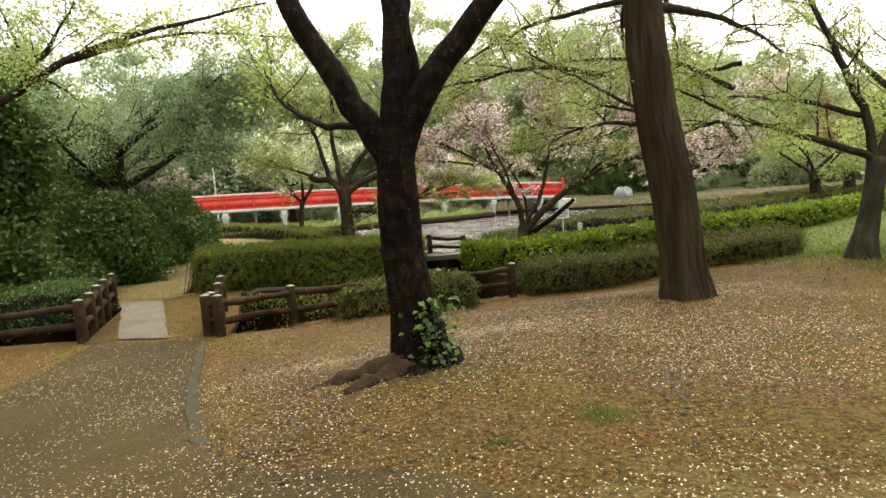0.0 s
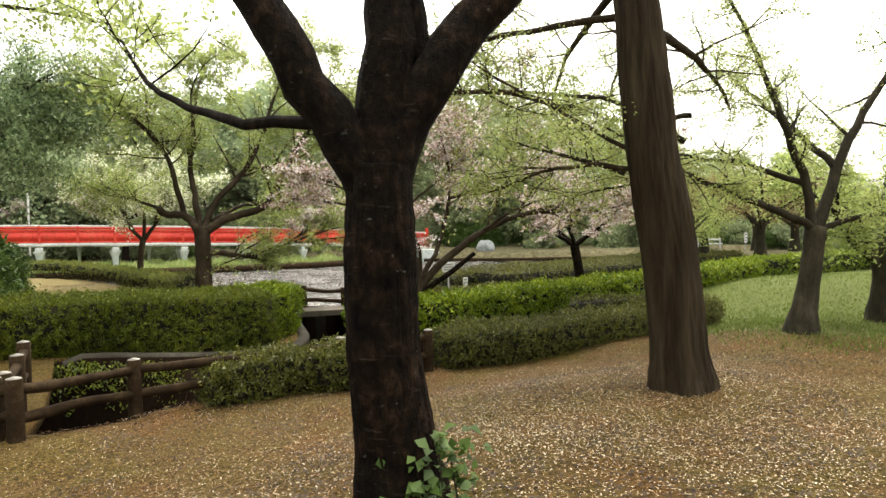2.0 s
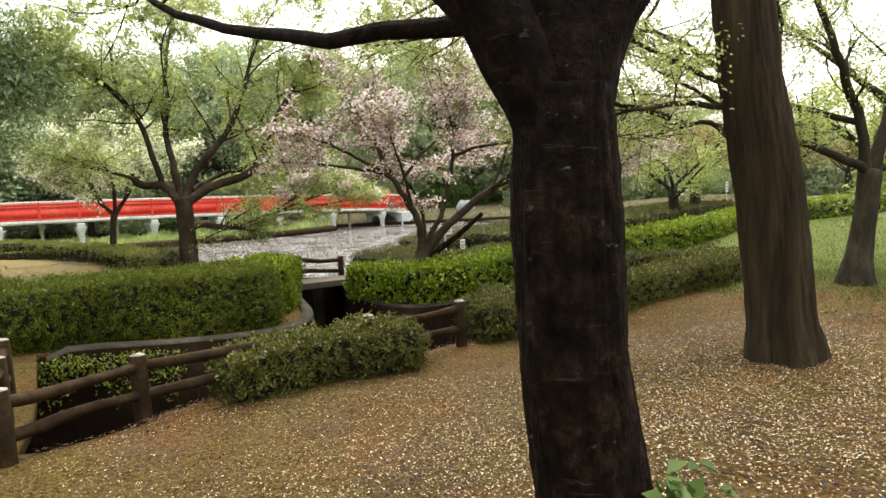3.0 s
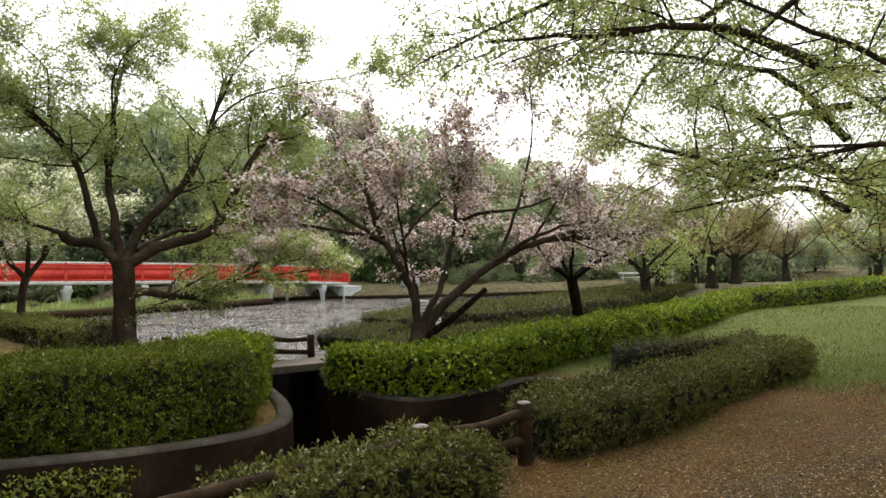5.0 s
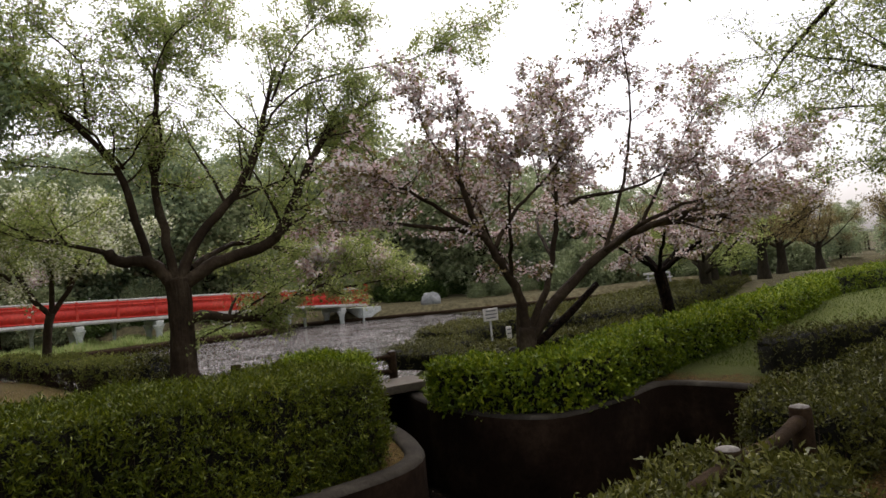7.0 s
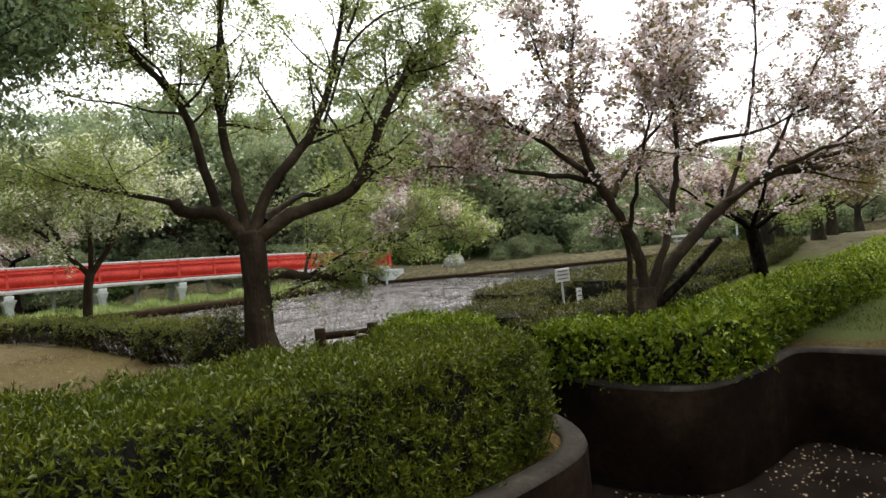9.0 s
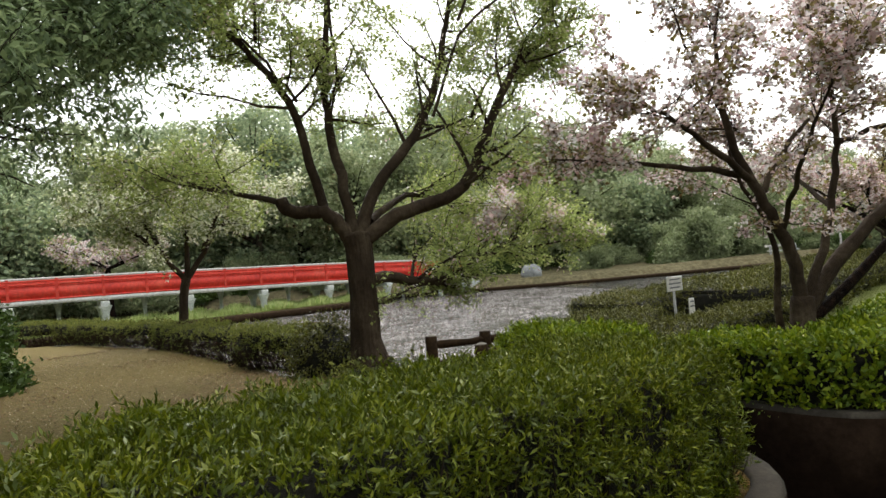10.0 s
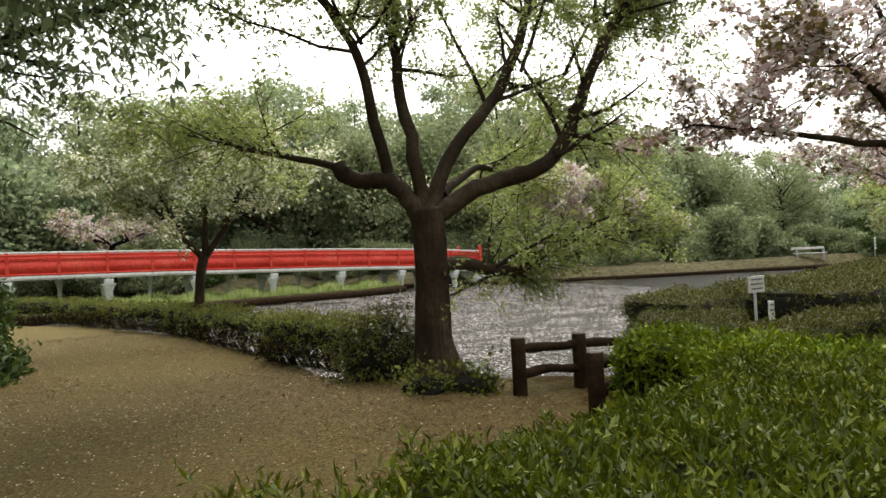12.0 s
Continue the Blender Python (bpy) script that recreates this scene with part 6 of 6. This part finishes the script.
def understory():
    """Low shrubs along the foot of the wooded rise; the dark ones paint the shade below the trees."""
    g = np.random.default_rng(55)
    first = [shrub((-30, 60), (2.4, 2.0, 1.7), "rounded shrub at the foot of the woods, dark leaves standing in for shade", LEAF_SHADE, 0.22, 420, 81, "woodland shrubs", lump=0.7), shrub((-24, 62), (2.8, 2.2, 2.4), "pale green shrub at the foot of the woods", LEAF_WOOD_PALE, 0.24, 420, 82, "woodland shrubs", lump=0.75)]
    for k in range(64):
        a = -40 + 84 * (k + g.random()) / 64
        d = g.uniform(59, 68) if a < 30 else g.uniform(56, 64)
        x, y = -2 + d * math.sin(math.radians(a)), d * math.cos(math.radians(a))
        if inside(POND, np.array([x]), np.array([y]))[0] or (y < 58 and 0 < x < 14):
            continue
        ob = copy_thing(first[k % 2], pose(x, y, height(x, y) - 0.1, 0, 0, g.uniform(0, 360)))
        sc = g.uniform(0.6, 1.2)
        ob.scale = (sc, sc, sc * g.uniform(0.7, 1.1))


understory()


# ---- what lies and grows on the ground ----
def scatter(name, label, category, n, region, size, mat, seed, lift=0.014, flat=3.0, width=0.7, mask=None):
    g = np.random.default_rng(seed)
    x = g.uniform(region[0], region[1], n)
    y = g.uniform(region[2], region[3], n)
    keep = ~(inside(DITCH, x, y) | (edge_distance(DITCH + DITCH[:1], x, y) < 0.1)) & ~inside(POND, x, y)
    if mask is not None:
        keep &= mask(x, y, g)
    x, y = x[keep], y[keep]
    z = base_height(x, y) + 0.02 * np.sin(x * 2.1 + y * 1.3) * np.sin(y * 1.7 - x * 0.6) + lift
    n = len(x)
    up = random_dirs(n, g) * 0.6 + np.array([0, 0, 1.0]) * flat
    d = random_dirs(n, g, 0.12)
    s = size * g.uniform(0.6, 1.5, n)
    v, f = leaf_cards(np.stack([x, y, z], 1), d, up, s, s * width, 0.12)
    tagged(new(name, mesh_of(name, v, f, [mat])), label, category, kind="stuff")


def noise_mask(x, y):
    return np.array([noise.noise(Vector((a * 0.55, b * 0.55, 8.1))) for a, b in zip(x, y)])


def clumpy(x, y, g, scale=0.9, cut=-0.1):
    v = np.array([noise.noise(Vector((a * scale, b * scale, 3.3))) for a, b in zip(x, y)])
    return v + g.normal(0, 0.25, len(x)) > cut


scatter("fallen_petals", "pale pink fallen cherry petals scattered over the ground", "petals", 170000, (-6.5, 9, -0.5, 12.5), 0.0145, PETAL, 201, width=0.52, mask=lambda x, y, g: (g.random(len(x)) < np.clip(1.25 - y / 11, 0.25, 1)) & (g.random(len(x)) < np.where((x < -1.4 - 0.4 * (y - 4)), 0.85, 1.0)) & clumpy(x, y, g))
scatter("fallen_petals", "drift of pale petals below the leaning tree", "petals", 45000, (-1.5, 5.5, 4.4, 10.0), 0.016, PETAL, 206, width=0.5, mask=lambda x, y, g: (g.random(len(x)) < np.exp(-((x - 1.6) / 2.2) ** 2 - ((y - 6.9) / 1.7) ** 2)))
scatter("fallen_leaves", "small brown fallen leaves littering the ground", "leaf litter", 190000, (-6.5, 9, 0.5, 12.5), 0.021, DEAD_LEAF, 202, lift=0.012, flat=1.8, width=0.45, mask=lambda x, y, g: (x > -1.7 - 0.4 * (y - 4.5)) & (y > 3.4 + 0.28 * np.maximum(x, 0)) & clumpy(x, y, g, 0.7))
scatter("plaza_leaves", "brown leaves and petals scattered over the plaza", "leaf litter", 60000, (-9.5, -2, 11.8, 28), 0.036, DEAD_LEAF, 203, lift=0.012, flat=2.0, width=0.45, mask=lambda x, y, g: g.random(len(x)) < 1.6 * np.exp(-((x + 2.8) ** 2 + (y - 18.0) ** 2) / 2.2) + 0.16 + 0.5 * (noise_mask(x, y) > 0.22))
scatter("plaza_petals", "pale petals scattered over the plaza", "petals", 9000, (-9.5, -2, 11.8, 26), 0.02, PETAL, 204, lift=0.014)
scatter("wet_leaves", "larger dark wet leaves lying in drifts on the litter", "leaf litter", 30000, (-2.5, 7, 3.4, 10), 0.034, WET_LEAF, 207, lift=0.016, flat=1.6, width=0.5, mask=lambda x, y, g: (x > -1.6 - 0.4 * (y - 4.5)) & (y > 3.5 + 0.3 * np.maximum(x, 0)) & clumpy(x, y, g, 1.3, 0.12))


def grass(name, label, n, spots, size, seed, mat):
    """Upright blades in tufts. spots: x, y, spread."""
    g = np.random.default_rng(seed)
    P = []
    for x, y, r in spots:
        P.append(np.c_[g.normal(x, r, n), g.normal(y, r * 0.7, n)])
    P = np.vstack(P)
    P = P[~inside(DITCH, P[:, 0], P[:, 1])]
    z = base_height(P[:, 0], P[:, 1])
    m = len(P)
    d = random_dirs(m, g, 0.3) * 0.6 + np.array([0, 0, 1.0])
    s = size * g.uniform(0.5, 1.4, m)
    v, f = leaf_cards(np.c_[P, z], d, random_dirs(m, g), s, s * 0.09, 0.1)
    tagged(new(name, mesh_of(name, v, f, [mat])), label, "grass", kind="stuff")


def floating_petals():
    g = np.random.default_rng(208)
    n = 120000
    x, y = g.uniform(-7, 14, n), 19 + 35 * g.random(n) ** 1.4
    keep = inside(POND, x, y) & ~inside(ISLE, x, y) & clumpy(x * 0.8, y * 2.0, g, 1.1, 0.0) & (g.random(n) < np.clip((y - 19.5) / 5, 0.25, 1))
    x, y = x[keep], y[keep]
    m = len(x)
    sz = 0.06 * g.uniform(0.5, 1.6, m)
    v, f = leaf_cards(np.c_[x, y, np.full(m, WATER_Z + 0.006)], random_dirs(m, g, 0.01), np.tile([0.0, 0.0, 1.0], (m, 1)), sz, sz * 0.8, 0.02)
    tagged(new("floating_petals", mesh_of("floating_petals", v, f, [PETAL_WET])), "pale cherry petals floating on the pond", "petals", kind="stuff")


floating_petals()


def ditch_petals():
    g = np.random.default_rng(209)
    n = 5000
    x, y = g.uniform(-3, 5, n), g.uniform(10, 18, n)
    keep = inside(DITCH, x, y) & clumpy(x, y, g, 0.8, 0.0)
    x, y = x[keep], y[keep]
    m = len(x)
    sz = 0.03 * g.uniform(0.5, 1.6, m)
    v, f = leaf_cards(np.c_[x, y, np.full(m, DITCH_Z + 0.006)], random_dirs(m, g, 0.01), np.tile([0.0, 0.0, 1.0], (m, 1)), sz, sz * 0.8, 0.02)
    tagged(new("ditch_petals", mesh_of("ditch_petals", v, f, [PETAL])), "pale petals floating on the dark ditch water", "petals", kind="stuff")


ditch_petals()


def isle_edge():
    """Dark stakes that hold the front of the reed bed."""
    L = smooth_line([(-30, 38.4), (-22, 40.8), (-9.7, 44.8), (-3, 46.9), (1.2, 48.2), (3.4, 50.1)], 60)
    me = mesh_of("reed_bed_edge", *tube(np.c_[L[:, :2], np.full(len(L), WATER_Z + 0.16)], np.full(len(L), 0.26), 6, True, 0.1, 4), [LOG], True)
    tagged(new("reed_bed_edge", me), "dark timber edging of the reed bed in the pond", "edging", kind="structure")


isle_edge()


def bank_edge():
    """The dark low edging of the far shore."""
    L = smooth_line([(-14, 59.9), (4, 55.9), (8, 53.4), (10.5, 51.9), (16, 48.4), (24, 46.9), (40, 43.9), (60, 41.9)], 60)
    me = mesh_of("bank_edging", *tube(np.c_[L[:, :2], np.full(len(L), WATER_Z + 0.1)], np.full(len(L), 0.16), 6, True, 0.15, 9), [LOG], True)
    tagged(new("bank_edging", me), "dark low edging along the far shore", "edging", kind="structure")


bank_edge()
grass("grass_tuft", "small bright green grass tuft on the litter", 200, [(0.95, 4.0, 0.075)], 0.06, 301, GRASS)
grass("grass_tuft", "sparse green grass tuft at the tree foot", 90, [(0.25, 5.0, 0.14), (0.3, 3.72, 0.05), (-1.55, 4.3, 0.08)], 0.05, 302, GRASS)


def lawn_blades():
    g = np.random.default_rng(305)
    n = 60000
    x, y = g.uniform(5.2, 16, n), g.uniform(9.0, 20, n)
    keep = (x - 5.6 - 0.35 * np.clip(10.4 - y, -8, 30) > 0.2 + g.normal(0, 0.4, n)) & (g.random(n) < np.clip(1.6 - np.hypot(x, y) / 18, 0.1, 1))
    x, y = x[keep], y[keep]
    m = len(x)
    d = random_dirs(m, g, 0.3) * 0.7 + np.array([0, 0, 1.0])
    s = 0.075 * g.uniform(0.5, 1.5, m)
    v, f = leaf_cards(np.c_[x, y, base_height(x, y)], d, random_dirs(m, g), s, s * 0.14, 0.1)
    tagged(new("lawn_grass", mesh_of("lawn_grass", v, f, [GRASS])), "short fresh green lawn grass", "grass", kind="stuff")
    n = 60000
    x, y = g.uniform(-30, 4, n), g.uniform(37, 54, n)
    keep = inside(ISLE, x, y)
    x, y = x[keep], y[keep]
    m = len(x)
    d = random_dirs(m, g, 0.3) * 0.5 + np.array([0, 0, 1.0])
    s = 0.42 * g.uniform(0.4, 1.4, m) * (0.6 + 0.6 * np.sin(x * 1.3) ** 2)
    v, f = leaf_cards(np.c_[x, y, np.full(m, WATER_Z + 0.4)], d, random_dirs(m, g), s, s * 0.12, 0.1)
    tagged(new("reeds", mesh_of("reeds", v, f, [REED])), "bed of pale green reeds in front of the bridge", "reeds", kind="stuff")


lawn_blades()
